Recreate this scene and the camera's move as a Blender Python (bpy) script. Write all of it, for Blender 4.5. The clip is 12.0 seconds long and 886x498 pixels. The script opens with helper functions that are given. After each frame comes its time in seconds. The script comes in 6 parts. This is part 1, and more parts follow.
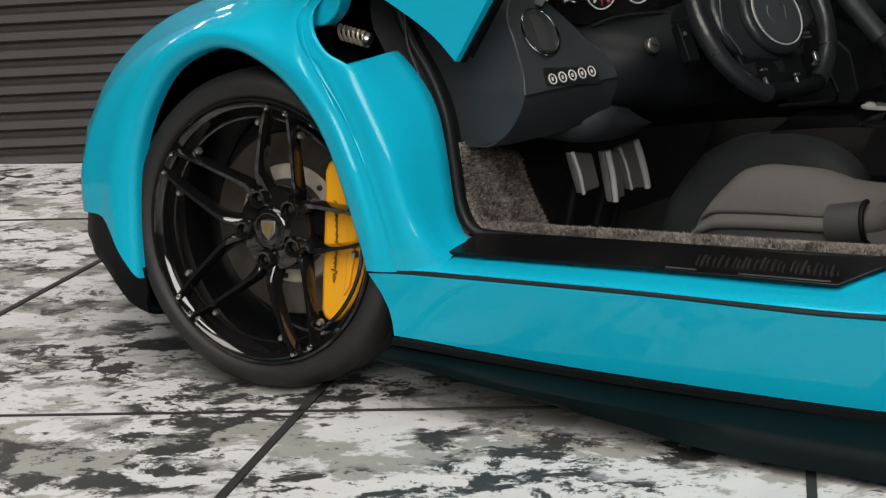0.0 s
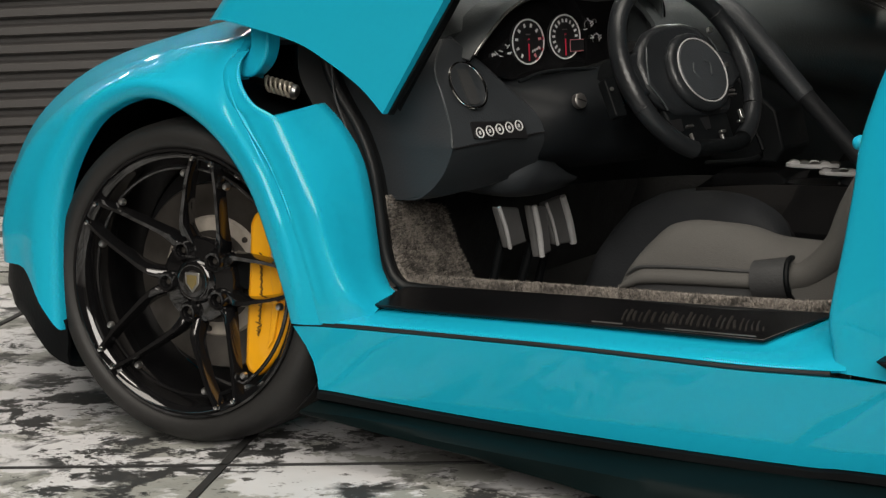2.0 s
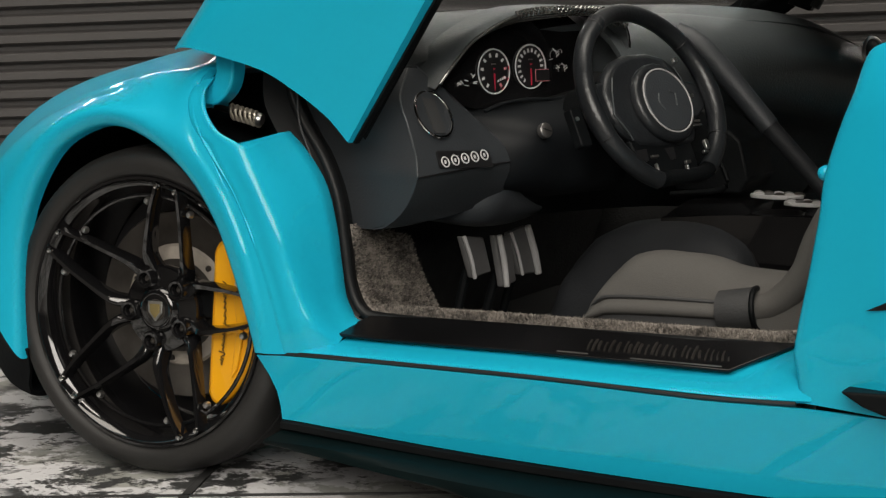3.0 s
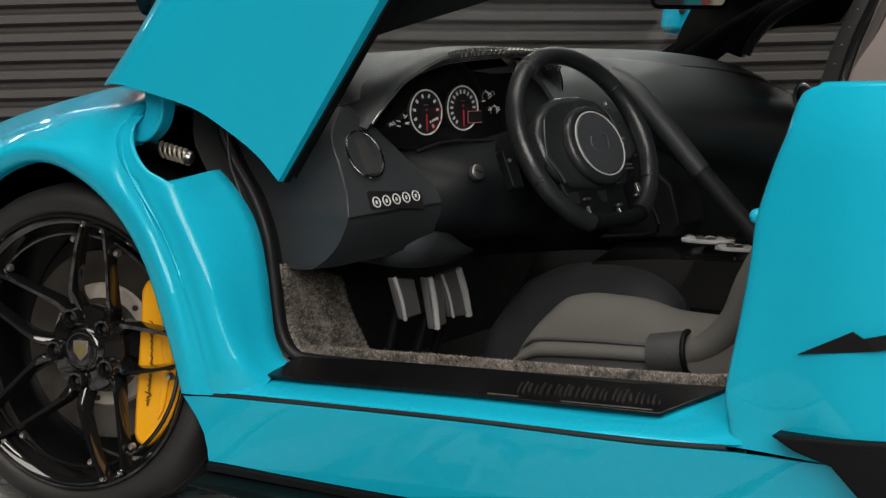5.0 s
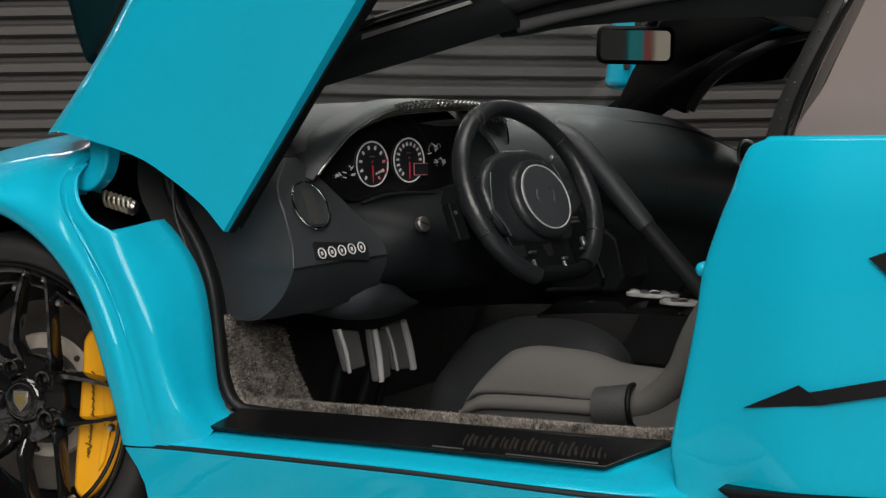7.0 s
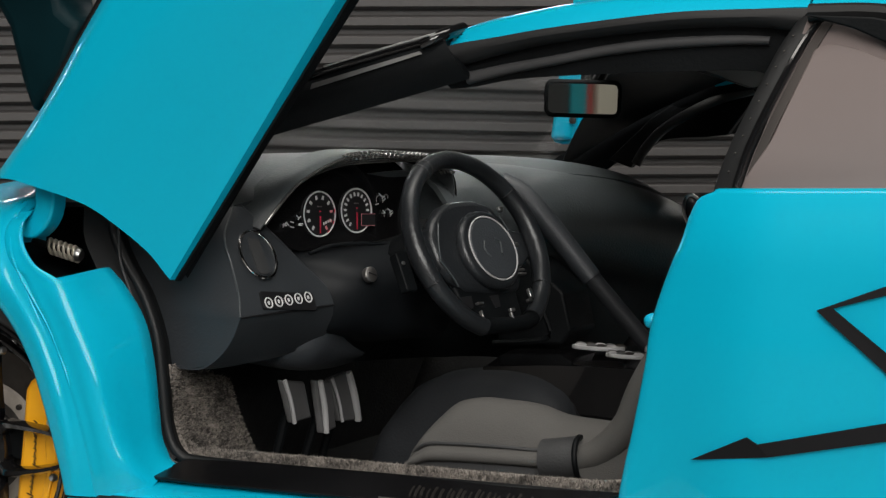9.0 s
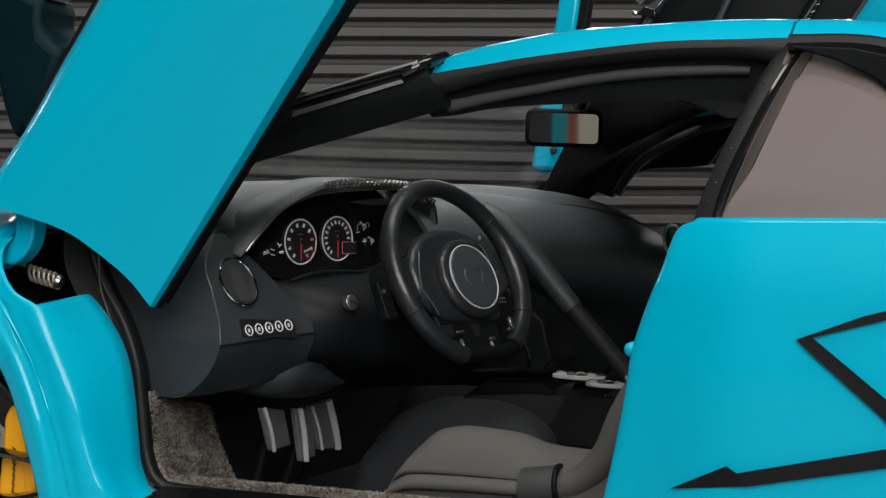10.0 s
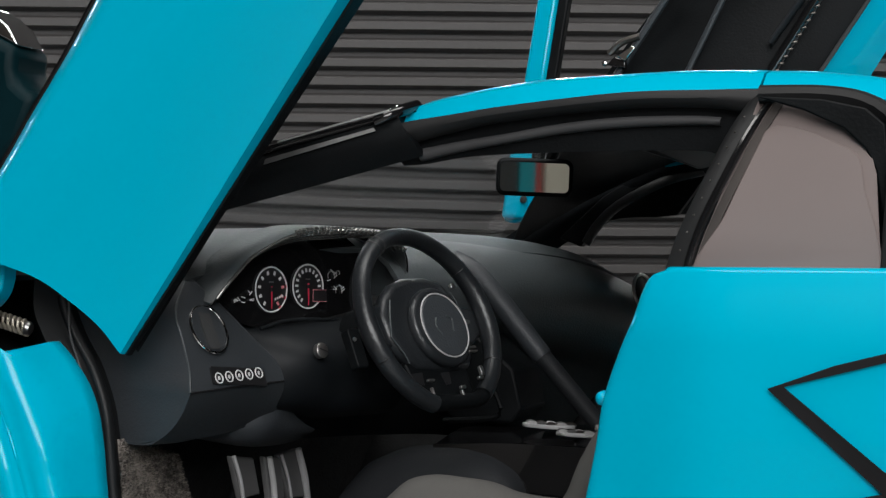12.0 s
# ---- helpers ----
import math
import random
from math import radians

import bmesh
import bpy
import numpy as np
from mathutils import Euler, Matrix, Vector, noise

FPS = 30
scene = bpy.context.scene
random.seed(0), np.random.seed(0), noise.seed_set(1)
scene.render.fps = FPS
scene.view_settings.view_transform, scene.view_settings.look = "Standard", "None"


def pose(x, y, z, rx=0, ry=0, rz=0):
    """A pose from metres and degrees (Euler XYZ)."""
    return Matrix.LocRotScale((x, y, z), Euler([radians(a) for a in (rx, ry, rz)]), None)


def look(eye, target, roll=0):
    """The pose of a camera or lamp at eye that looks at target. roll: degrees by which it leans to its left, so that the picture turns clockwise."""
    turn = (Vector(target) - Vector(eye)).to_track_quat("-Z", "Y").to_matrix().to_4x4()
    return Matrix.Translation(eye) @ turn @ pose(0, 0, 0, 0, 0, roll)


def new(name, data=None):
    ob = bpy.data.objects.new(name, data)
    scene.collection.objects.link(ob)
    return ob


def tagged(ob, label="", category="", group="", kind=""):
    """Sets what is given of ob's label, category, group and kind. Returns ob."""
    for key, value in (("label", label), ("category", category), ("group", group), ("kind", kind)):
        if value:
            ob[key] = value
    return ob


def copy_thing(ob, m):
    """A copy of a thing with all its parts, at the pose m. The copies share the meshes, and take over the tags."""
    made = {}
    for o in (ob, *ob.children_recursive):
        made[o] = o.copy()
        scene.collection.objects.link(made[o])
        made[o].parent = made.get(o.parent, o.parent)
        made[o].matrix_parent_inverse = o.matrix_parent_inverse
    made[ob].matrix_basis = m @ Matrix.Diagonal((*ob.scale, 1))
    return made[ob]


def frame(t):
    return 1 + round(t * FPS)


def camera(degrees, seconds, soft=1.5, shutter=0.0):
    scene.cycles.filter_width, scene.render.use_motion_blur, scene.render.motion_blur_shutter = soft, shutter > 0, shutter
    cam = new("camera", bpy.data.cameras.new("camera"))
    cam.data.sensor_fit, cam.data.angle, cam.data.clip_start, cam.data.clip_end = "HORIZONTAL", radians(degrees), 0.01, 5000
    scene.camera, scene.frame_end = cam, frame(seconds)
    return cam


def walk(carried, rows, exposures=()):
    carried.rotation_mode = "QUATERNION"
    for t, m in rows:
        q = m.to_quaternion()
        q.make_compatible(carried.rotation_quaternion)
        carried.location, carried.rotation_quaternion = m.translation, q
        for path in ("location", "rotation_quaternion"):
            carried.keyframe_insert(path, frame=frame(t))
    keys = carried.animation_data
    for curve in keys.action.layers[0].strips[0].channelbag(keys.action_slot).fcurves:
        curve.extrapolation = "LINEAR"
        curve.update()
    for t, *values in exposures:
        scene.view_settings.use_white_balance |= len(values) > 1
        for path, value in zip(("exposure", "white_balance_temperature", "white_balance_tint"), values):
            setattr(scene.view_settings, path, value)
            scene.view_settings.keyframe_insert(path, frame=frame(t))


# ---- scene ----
# A 1:18 model car on a printed sheet. All builder numbers are in full-size car metres; K turns them into the model's own metres.
K = 1 / 18
cam = camera(26.72, 12.0, soft=1.3)
PATH = [
    (0, (2.0623, -3.6717, 0.8920), (0.5296, -1.1503, 0.3503), -1.398),
    (0.5, (2.0570, -3.6704, 0.8870), (0.5488, -1.1288, 0.3715), -1.181),
    (1, (2.0530, -3.6701, 0.8822), (0.5696, -1.1089, 0.3924), -1.028),
    (1.5, (2.0527, -3.6648, 0.8778), (0.5920, -1.0871, 0.4071), -0.795),
    (2, (2.0512, -3.6617, 0.8760), (0.6182, -1.0643, 0.4287), -0.554),
    (2.5, (2.0490, -3.6583, 0.8722), (0.6404, -1.0431, 0.4518), -0.374),
    (3, (2.0434, -3.6553, 0.8695), (0.6598, -1.0230, 0.4730), -0.181),
    (5, (2.0328, -3.6353, 0.8560), (0.7448, -0.9449, 0.5351), 0.593),
    (5.5, (2.0292, -3.6360, 0.8519), (0.7629, -0.9326, 0.5545), 0.724),
    (6, (2.0263, -3.6361, 0.8516), (0.7805, -0.9209, 0.5771), 0.895),
    (6.5, (2.0219, -3.6325, 0.8482), (0.7964, -0.9057, 0.5982), 1.043),
    (7, (2.0212, -3.6311, 0.8470), (0.8151, -0.8938, 0.6180), 1.184),
    (9, (2.0068, -3.6311, 0.8365), (0.8853, -0.8519, 0.7001), 1.774),
    (9.5, (2.0063, -3.6301, 0.8339), (0.8992, -0.8441, 0.7208), 1.908),
    (10, (2.0080, -3.6331, 0.8329), (0.9128, -0.8415, 0.7463), 2.041),
    (10.5, (2.0015, -3.6301, 0.8302), (0.9209, -0.8322, 0.7686), 2.121),
    (11, (2.0001, -3.6323, 0.8292), (0.9336, -0.8286, 0.7900), 2.222),
    (11.5, (1.9996, -3.6333, 0.8296), (0.9434, -0.8255, 0.8084), 2.278),
    (12, (2.0003, -3.6376, 0.8305), (0.9526, -0.8265, 0.8255), 2.317),
]
# the white balance drifts from warm to cool
TONE = [(0, 0.0, 6650, 10), (2.5, 0.0, 6950, 10), (5.5, 0.0, 6750, 10), (7, 0.0, 6650, 10), (9.5, 0.0, 6500, 10), (12, 0.0, 6250, 10)]
walk(cam, [(t, look(Vector(eye) * K, Vector(target) * K, roll)) for t, eye, target, roll in PATH], TONE)


# ---------------------------------------------------------------- helpers
def vec(p):
    return Vector(p)


def thicken(bm, thick, way):
    """Gives a sheet a second skin on the side of its normals (1) or behind it (-1), and closes the border."""
    bm.normal_update()
    faces, border = bm.faces[:], [e for e in bm.edges if len(e.link_faces) == 1]
    twin = {v: bm.verts.new(v.co + v.normal * thick * way) for v in bm.verts[:]}
    for f in faces:
        vs = [twin[v] for v in f.verts]
        bm.faces.new(list(reversed(vs)))
    for e in border:
        a, b = e.verts
        try:
            bm.faces.new((a, b, twin[b], twin[a]))
        except ValueError:
            pass
    bmesh.ops.recalc_face_normals(bm, faces=bm.faces[:])


def link(name, bm, material, parent=None, label="", smooth=True, bevel=0.0, solid=0.0, sub=0, offset=0.0, angle=40):
    """One bmesh, in car metres, as one mesh object of the model's size."""
    bmesh.ops.remove_doubles(bm, verts=bm.verts[:], dist=1e-5)
    bmesh.ops.scale(bm, vec=(K, K, K), verts=bm.verts[:])
    me = bpy.data.meshes.new(name)
    bmesh.ops.recalc_face_normals(bm, faces=bm.faces[:])
    if solid:
        thicken(bm, abs(solid) * K, offset if offset else (1.0 if solid > 0 else -1.0))
    bm.to_mesh(me)
    bm.free()
    ob = new(name, me)
    me.materials.append(material)
    if smooth:
        for p in me.polygons:
            p.use_smooth = True
        me.set_sharp_from_angle(angle=radians(angle))
    if sub:
        m = ob.modifiers.new("sub", "SUBSURF")
        m.levels = m.render_levels = sub
    if bevel:
        m = ob.modifiers.new("bevel", "BEVEL")
        m.width, m.segments, m.limit_method, m.angle_limit = bevel * K, 3, "ANGLE", radians(35)
    if parent is not None:
        ob.parent = parent
    if label:
        tagged(ob, label)
    return ob


def part(name, bm, material, parent, label="", **kw):
    return link(name, bm, material, parent, label, **kw)


def spline(points, n):
    """n + 1 points on a smooth curve through the given ones (Catmull-Rom, even in chord length)."""
    p = [vec(q) for q in points]
    if len(p) == 2:
        return [p[0].lerp(p[1], i / n) for i in range(n + 1)]
    ext = [2 * p[0] - p[1]] + p + [2 * p[-1] - p[-2]]
    cum = [0.0]
    for a, b in zip(p, p[1:]):
        cum.append(cum[-1] + (b - a).length)
    out = []
    for i in range(n + 1):
        d = cum[-1] * i / n
        k = 0
        while k < len(p) - 2 and d > cum[k + 1]:
            k += 1
        t = (d - cum[k]) / max(cum[k + 1] - cum[k], 1e-9)
        a, b, c, e = ext[k:k + 4]
        out.append(0.5 * ((2 * b) + (c - a) * t + (2 * a - 5 * b + 4 * c - e) * t * t + (3 * b - a - 3 * c + e) * t ** 3))
    return out


def spline_by_index(points, k):
    """A smooth curve with k steps between each two of the points, fair where they lie unevenly."""
    p = [vec(q) for q in points]
    n = len(p)
    d = [max((b - a).length, 1e-6) for a, b in zip(p, p[1:])]
    slope = [(p[1] - p[0]) / d[0]]
    for i in range(1, n - 1):
        slope.append(((p[i] - p[i - 1]) / d[i - 1] * d[i] + (p[i + 1] - p[i]) / d[i] * d[i - 1]) / (d[i - 1] + d[i]))
    slope.append((p[-1] - p[-2]) / d[-1])
    out = []
    for i in range(n - 1):
        for j in range(k):
            t = j / k
            a, b = slope[i] * d[i], slope[i + 1] * d[i]
            out.append((2 * t ** 3 - 3 * t * t + 1) * p[i] + (t ** 3 - 2 * t * t + t) * a + (3 * t * t - 2 * t ** 3) * p[i + 1] + (t ** 3 - t * t) * b)
    return out + [p[-1]]


def grid(rows, bm=None, close=False):
    """A sheet through rows of equal length."""
    bm = bm or bmesh.new()
    vs = [[bm.verts.new(p) for p in r] for r in rows]
    pairs = list(zip(vs, vs[1:])) + ([(vs[-1], vs[0])] if close else [])
    for a, b in pairs:
        for i in range(len(a) - 1):
            bm.faces.new((a[i], a[i + 1], b[i + 1], b[i]))
    return bm


def loft(curves, n, m=0, bm=None):
    """A sheet through curves of few points each, n steps along them; m: smooth steps across them."""
    rows = [spline(c, n) for c in curves]
    if m:
        cols = [spline([r[i] for r in rows], m) for i in range(n + 1)]
        rows = [[c[j] for c in cols] for j in range(m + 1)]
    return grid(rows, bm)


def slab(outline, y0, y1, bm=None):
    """A plate with a side-view outline (x, z), from y0 to y1."""
    bm = bm or bmesh.new()
    a = [bm.verts.new((x, y0, z)) for x, z in outline]
    b = [bm.verts.new((x, y1, z)) for x, z in outline]
    bm.faces.new(a)
    bm.faces.new(list(reversed(b)))
    n = len(a)
    for i in range(n):
        bm.faces.new((a[i], b[i], b[(i + 1) % n], a[(i + 1) % n]))
    return bm


def box(x0, x1, y0, y1, z0, z1, bm=None):
    return slab([(x0, z0), (x1, z0), (x1, z1), (x0, z1)], y0, y1, bm)


def axes(normal, up=(0, 0, 1)):
    """A right-handed frame whose third axis is the normal; its second leans towards up."""
    n = vec(normal).normalized()
    u = vec(up).cross(n).normalized()
    return Matrix((u, n.cross(u), n)).transposed()


def facing(az, el):
    a, e = radians(az), radians(el)
    return Vector((math.cos(a) * math.cos(e), math.sin(a) * math.cos(e), math.sin(e)))


def lathe(profile, centre, normal, n=48, bm=None, closed=False):
    """A turned body: profile rows (radius, height along the normal)."""
    m, c = axes(normal), vec(centre)
    rows = []
    for i in range(n):
        a = 2 * math.pi * i / n
        rows.append([c + m @ Vector((r * math.cos(a), r * math.sin(a), h)) for r, h in profile])
    bm = grid(rows, bm, close=True)
    return bm


def disc(centre, normal, radius, thick=0.004, n=32, bm=None):
    return lathe([(0.0001, thick), (radius * 0.96, thick), (radius, thick * 0.6), (radius, 0), (0.0001, 0)], centre, normal, n, bm)


def ring(centre, normal, radius, r, n=48, k=10, bm=None, lift=0.0):
    return lathe([(radius + r * math.cos(a), lift + r * math.sin(a)) for a in [2 * math.pi * j / k for j in range(k + 1)]], centre, normal, n, bm)


def tube(points, radius, n=24, k=10, bm=None, flat=1.0, up=(0, 0, 1)):
    """A rod along a smooth curve; radius: a number, or one for each end; flat squeezes it along up."""
    path = spline(points, n)
    rows = []
    for i, p in enumerate(path):
        d = (path[min(i + 1, n)] - path[max(i - 1, 0)]).normalized()
        m = axes(d, up)
        f = i / n
        r = radius if not isinstance(radius, (list, tuple)) else radius[0] + (radius[1] - radius[0]) * f
        rows.append([p + m @ Vector((r * math.cos(a), r * flat * math.sin(a), 0)) for a in [2 * math.pi * j / k for j in range(k + 1)]])
    bm = grid(rows, bm)
    for r in (rows[0], rows[-1]):
        try:
            bm.faces.new([bm.verts.new(p) for p in r[:-1]])
        except ValueError:
            pass
    return bm


def plate(outline, centre, normal, thick, up=(0, 0, 1), bm=None):
    """A flat plate with a 2D outline in the frame of its normal."""
    bm = bm or bmesh.new()
    m, c = axes(normal, up), vec(centre)
    a = [bm.verts.new(c + m @ Vector((u, v, 0))) for u, v in outline]
    b = [bm.verts.new(c + m @ Vector((u, v, thick))) for u, v in outline]
    bm.faces.new(a)
    bm.faces.new(list(reversed(b)))
    n = len(a)
    for i in range(n):
        bm.faces.new((a[i], b[i], b[(i + 1) % n], a[(i + 1) % n]))
    return bm


def round_rect(w, h, r, k=4):
    out = []
    for cx, cy, a0 in ((w / 2 - r, h / 2 - r, 0), (-w / 2 + r, h / 2 - r, 90), (-w / 2 + r, -h / 2 + r, 180), (w / 2 - r, -h / 2 + r, 270)):
        for j in range(k + 1):
            a = radians(a0 + 90 * j / k)
            out.append((cx + r * math.cos(a), cy + r * math.sin(a)))
    return out


def thing(name, label, category, group="", kind=""):
    ob = new(name)
    ob.empty_display_size = 0.01
    return tagged(ob, label, category, group, kind)


# ---------------------------------------------------------------- materials
def material(name, base, rough=0.5, metal=0.0, vary=0.15, scale=8.0, bump=0.0, bump_scale=60.0, coat=0.0, spec=0.5, dark=None, speck=0.0):
    """A principled surface with broad and fine variation; scales are per car metre."""
    m = bpy.data.materials.new(name)
    m.use_nodes = True
    nt = m.node_tree
    p = nt.nodes["Principled BSDF"]
    p.inputs["Roughness"].default_value, p.inputs["Metallic"].default_value = rough, metal
    p.inputs["Coat Weight"].default_value, p.inputs["Coat Roughness"].default_value = coat, 0.03
    p.inputs["Specular IOR Level"].default_value = spec
    co = nt.nodes.new("ShaderNodeTexCoord")
    mp = nt.nodes.new("ShaderNodeMapping")
    mp.inputs["Scale"].default_value = (1 / K,) * 3
    nt.links.new(co.outputs["Object"], mp.inputs[0])
    n1, n2 = nt.nodes.new("ShaderNodeTexNoise"), nt.nodes.new("ShaderNodeTexNoise")
    n1.inputs["Scale"].default_value, n2.inputs["Scale"].default_value = scale, bump_scale
    n1.inputs["Detail"].default_value = 5
    nt.links.new(mp.outputs[0], n1.inputs["Vector"])
    nt.links.new(mp.outputs[0], n2.inputs["Vector"])
    mix = nt.nodes.new("ShaderNodeMix")
    mix.data_type = "RGBA"
    low = dark or tuple(c * (1 - vary) for c in base)
    mix.inputs[6].default_value = (*low, 1)
    mix.inputs[7].default_value = (*[min(c * (1 + vary), 1) for c in base], 1)
    add = nt.nodes.new("ShaderNodeMath")
    add.operation = "MULTIPLY_ADD"
    add.inputs[1].default_value, add.inputs[2].default_value = speck, -speck / 2
    nt.links.new(n2.outputs["Fac"], add.inputs[0])
    tot = nt.nodes.new("ShaderNodeMath")
    nt.links.new(n1.outputs["Fac"], tot.inputs[0])
    nt.links.new(add.outputs[0], tot.inputs[1])
    ramp = nt.nodes.new("ShaderNodeMapRange")
    ramp.inputs[1].default_value, ramp.inputs[2].default_value = 0.3, 0.7
    nt.links.new(tot.outputs[0], ramp.inputs[0])
    nt.links.new(ramp.outputs[0], mix.inputs[0])
    nt.links.new(mix.outputs[2], p.inputs["Base Color"])
    if bump:
        b = nt.nodes.new("ShaderNodeBump")
        b.inputs["Strength"].default_value, b.inputs["Distance"].default_value = bump, 0.004 * K
        nt.links.new(n2.outputs["Fac"], b.inputs["Height"])
        nt.links.new(b.outputs[0], p.inputs["Normal"])
    rr = nt.nodes.new("ShaderNodeMapRange")
    rr.inputs[3].default_value, rr.inputs[4].default_value = rough * 0.85, min(rough * 1.15 + 0.01, 1)
    nt.links.new(n1.outputs["Fac"], rr.inputs[0])
    nt.links.new(rr.outputs[0], p.inputs["Roughness"])
    return m


PAINT = material("teal_paint", (0.0, 0.37, 0.54), rough=0.45, vary=0.02, scale=1.5, coat=0.5, spec=0.06)
PAINT.node_tree.nodes["Principled BSDF"].inputs["Coat IOR"].default_value = 1.52
BLACK_GLOSS = material("black_gloss", (0.006, 0.006, 0.0065), rough=0.08, vary=0.2, coat=0.6)
# pale metal that carries the gleam of the dark gloss hood lip
HOOD_GLINT = material("hood_glint", (0.30, 0.30, 0.29), rough=0.16, metal=0.8, vary=0.3, scale=30)
BLACK = material("black_plastic", (0.0044, 0.0052, 0.0058), rough=0.5, spec=0.1, vary=0.25, bump=0.15, bump_scale=180)
# black whose green tinge paints in the reflection of the teal body
SKIRT = material("skirt_teal_sheen", (0.0015, 0.0055, 0.006), rough=0.45, vary=0.2, scale=4, spec=0.1)
SEAL = material("rubber_seal", (0.0072, 0.0080, 0.0086), rough=0.42, spec=0.25, vary=0.2)
TYRE = material("tyre_rubber", (0.012, 0.0118, 0.0115), rough=0.6, vary=0.2, scale=5, bump=0.15, bump_scale=120)
LEATHER = material("dash_leather", (0.030, 0.0345, 0.039), rough=0.5, vary=0.15, scale=6, bump=0.2, bump_scale=220)
DASHTOP = material("dash_top", (0.044, 0.051, 0.054), rough=0.42, vary=0.2, scale=5, bump=0.2, bump_scale=200)
WHEEL_LEATHER = material("wheel_leather", (0.0145, 0.0165, 0.0185), rough=0.31, vary=0.2, scale=12, bump=0.2, bump_scale=200)
SEAT = material("seat_cloth", (0.080, 0.077, 0.072), rough=0.9, vary=0.10, scale=9, bump=0.25, bump_scale=420, speck=0.5)
SEAT_DARK = material("seat_leather", (0.036, 0.037, 0.038), rough=0.55, vary=0.15, scale=8, bump=0.2, bump_scale=200)
CARPET = material("carpet", (0.150, 0.134, 0.118), rough=0.95, vary=0.7, scale=25, bump=1.0, bump_scale=160, speck=1.2)
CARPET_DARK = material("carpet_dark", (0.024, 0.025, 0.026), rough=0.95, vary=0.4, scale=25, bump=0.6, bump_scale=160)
YELLOW = material("caliper_yellow", (0.86, 0.40, 0.012), rough=0.35, vary=0.05, coat=0.4)
SILVER = material("satin_metal", (0.55, 0.55, 0.54), rough=0.35, metal=1.0, vary=0.15, scale=20)
CHROME = material("chrome", (0.75, 0.75, 0.75), rough=0.08, metal=1.0, vary=0.05)
DISC = material("brake_disc", (0.13, 0.12, 0.11), rough=0.35, metal=0.9, vary=0.3, scale=15)
DARK_METAL = material("dark_metal", (0.06, 0.055, 0.05), rough=0.4, metal=0.7, vary=0.3, scale=15)
SPRING = material("zinc_spring", (0.5, 0.46, 0.38), rough=0.35, metal=0.6, vary=0.2)
WHITE = material("print_white", (0.55, 0.56, 0.56), rough=0.5, vary=0.05)
RED = material("print_red", (0.42, 0.02, 0.05), rough=0.5, vary=0.05)
PINK = material("print_pink", (0.55, 0.18, 0.2), rough=0.5, vary=0.05)
INK = material("black_ink", (0.012, 0.012, 0.013), rough=0.35, vary=0.1)
GOLD = material("badge_gold", (0.45, 0.36, 0.16), rough=0.35, metal=0.8, vary=0.2)
DECAL = material("decal_black", (0.008, 0.008, 0.009), rough=0.5, spec=0.15, vary=0.12, scale=6)
HEADLINER = material("headliner", (0.019, 0.022, 0.023), rough=0.7, vary=0.15)
PALEWALL = material("pale_wall", (0.34, 0.31, 0.28), rough=0.9, vary=0.06, scale=0.4)
ROOMWALL = material("room_wall", (0.085, 0.082, 0.080), rough=0.9, vary=0.06, scale=0.4)


def glass(name, tint, rough=0.02, solid=0.0):
    m = bpy.data.materials.new(name)
    m.use_nodes = True
    nt = m.node_tree
    out = nt.nodes["Material Output"]
    p = nt.nodes["Principled BSDF"]
    p.inputs["Base Color"].default_value = (*tint, 1)
    p.inputs["Roughness"].default_value = rough
    tr = nt.nodes.new("ShaderNodeBsdfTransparent")
    gl = nt.nodes.new("ShaderNodeBsdfGlossy")
    gl.inputs["Roughness"].default_value = rough
    gl.inputs["Color"].default_value = (1, 1, 1, 1)
    tr.inputs["Color"].default_value = (*tint, 1)
    fr = nt.nodes.new("ShaderNodeLayerWeight")
    fr.inputs["Blend"].default_value = 0.5
    pw = nt.nodes.new("ShaderNodeMath")
    pw.operation = "POWER"
    pw.inputs[1].default_value = 4.0
    nt.links.new(fr.outputs["Facing"], pw.inputs[0])
    sc = nt.nodes.new("ShaderNodeMath")
    sc.operation = "MULTIPLY_ADD"
    sc.inputs[1].default_value, sc.inputs[2].default_value = 0.2, 0.03
    nt.links.new(pw.outputs[0], sc.inputs[0])
    mx = nt.nodes.new("ShaderNodeMixShader")
    nt.links.new(sc.outputs[0], mx.inputs[0])
    nt.links.new(tr.outputs[0], mx.inputs[1])
    nt.links.new(gl.outputs[0], mx.inputs[2])
    if solid:
        m2 = nt.nodes.new("ShaderNodeMixShader")
        m2.inputs[0].default_value = solid
        nt.links.new(mx.outputs[0], m2.inputs[1])
        nt.links.new(p.outputs[0], m2.inputs[2])
        mx = m2
    nt.links.new(mx.outputs[0], out.inputs["Surface"])
    return m


GLASS = glass("clear_glass", (0.82, 0.84, 0.85))
# the moulded windscreen smears what stands behind it
nodes = GLASS.node_tree.nodes
smear = nodes.new("ShaderNodeBsdfRefraction")
smear.inputs["Color"].default_value = (0.86, 0.88, 0.89, 1)
smear.inputs["Roughness"].default_value, smear.inputs["IOR"].default_value = 0.17, 1.004
blend = [n for n in nodes if n.type == "MIX_SHADER"][0]
GLASS.node_tree.links.new(smear.outputs[0], blend.inputs[1])
# matt window brown that has the pale room's reflection mixed into its base colour
WINDOW_REFLECT = material("window_reflection_brown", (0.158, 0.130, 0.124), rough=0.6, vary=0.08, scale=2, spec=0.12)
# darker copy of the dash leather, with the column's shade in its colour
COLUMN = material("shaded_leather", (0.0062, 0.0076, 0.0090), rough=0.5, spec=0.2, vary=0.15, scale=6, bump=0.06, bump_scale=260)
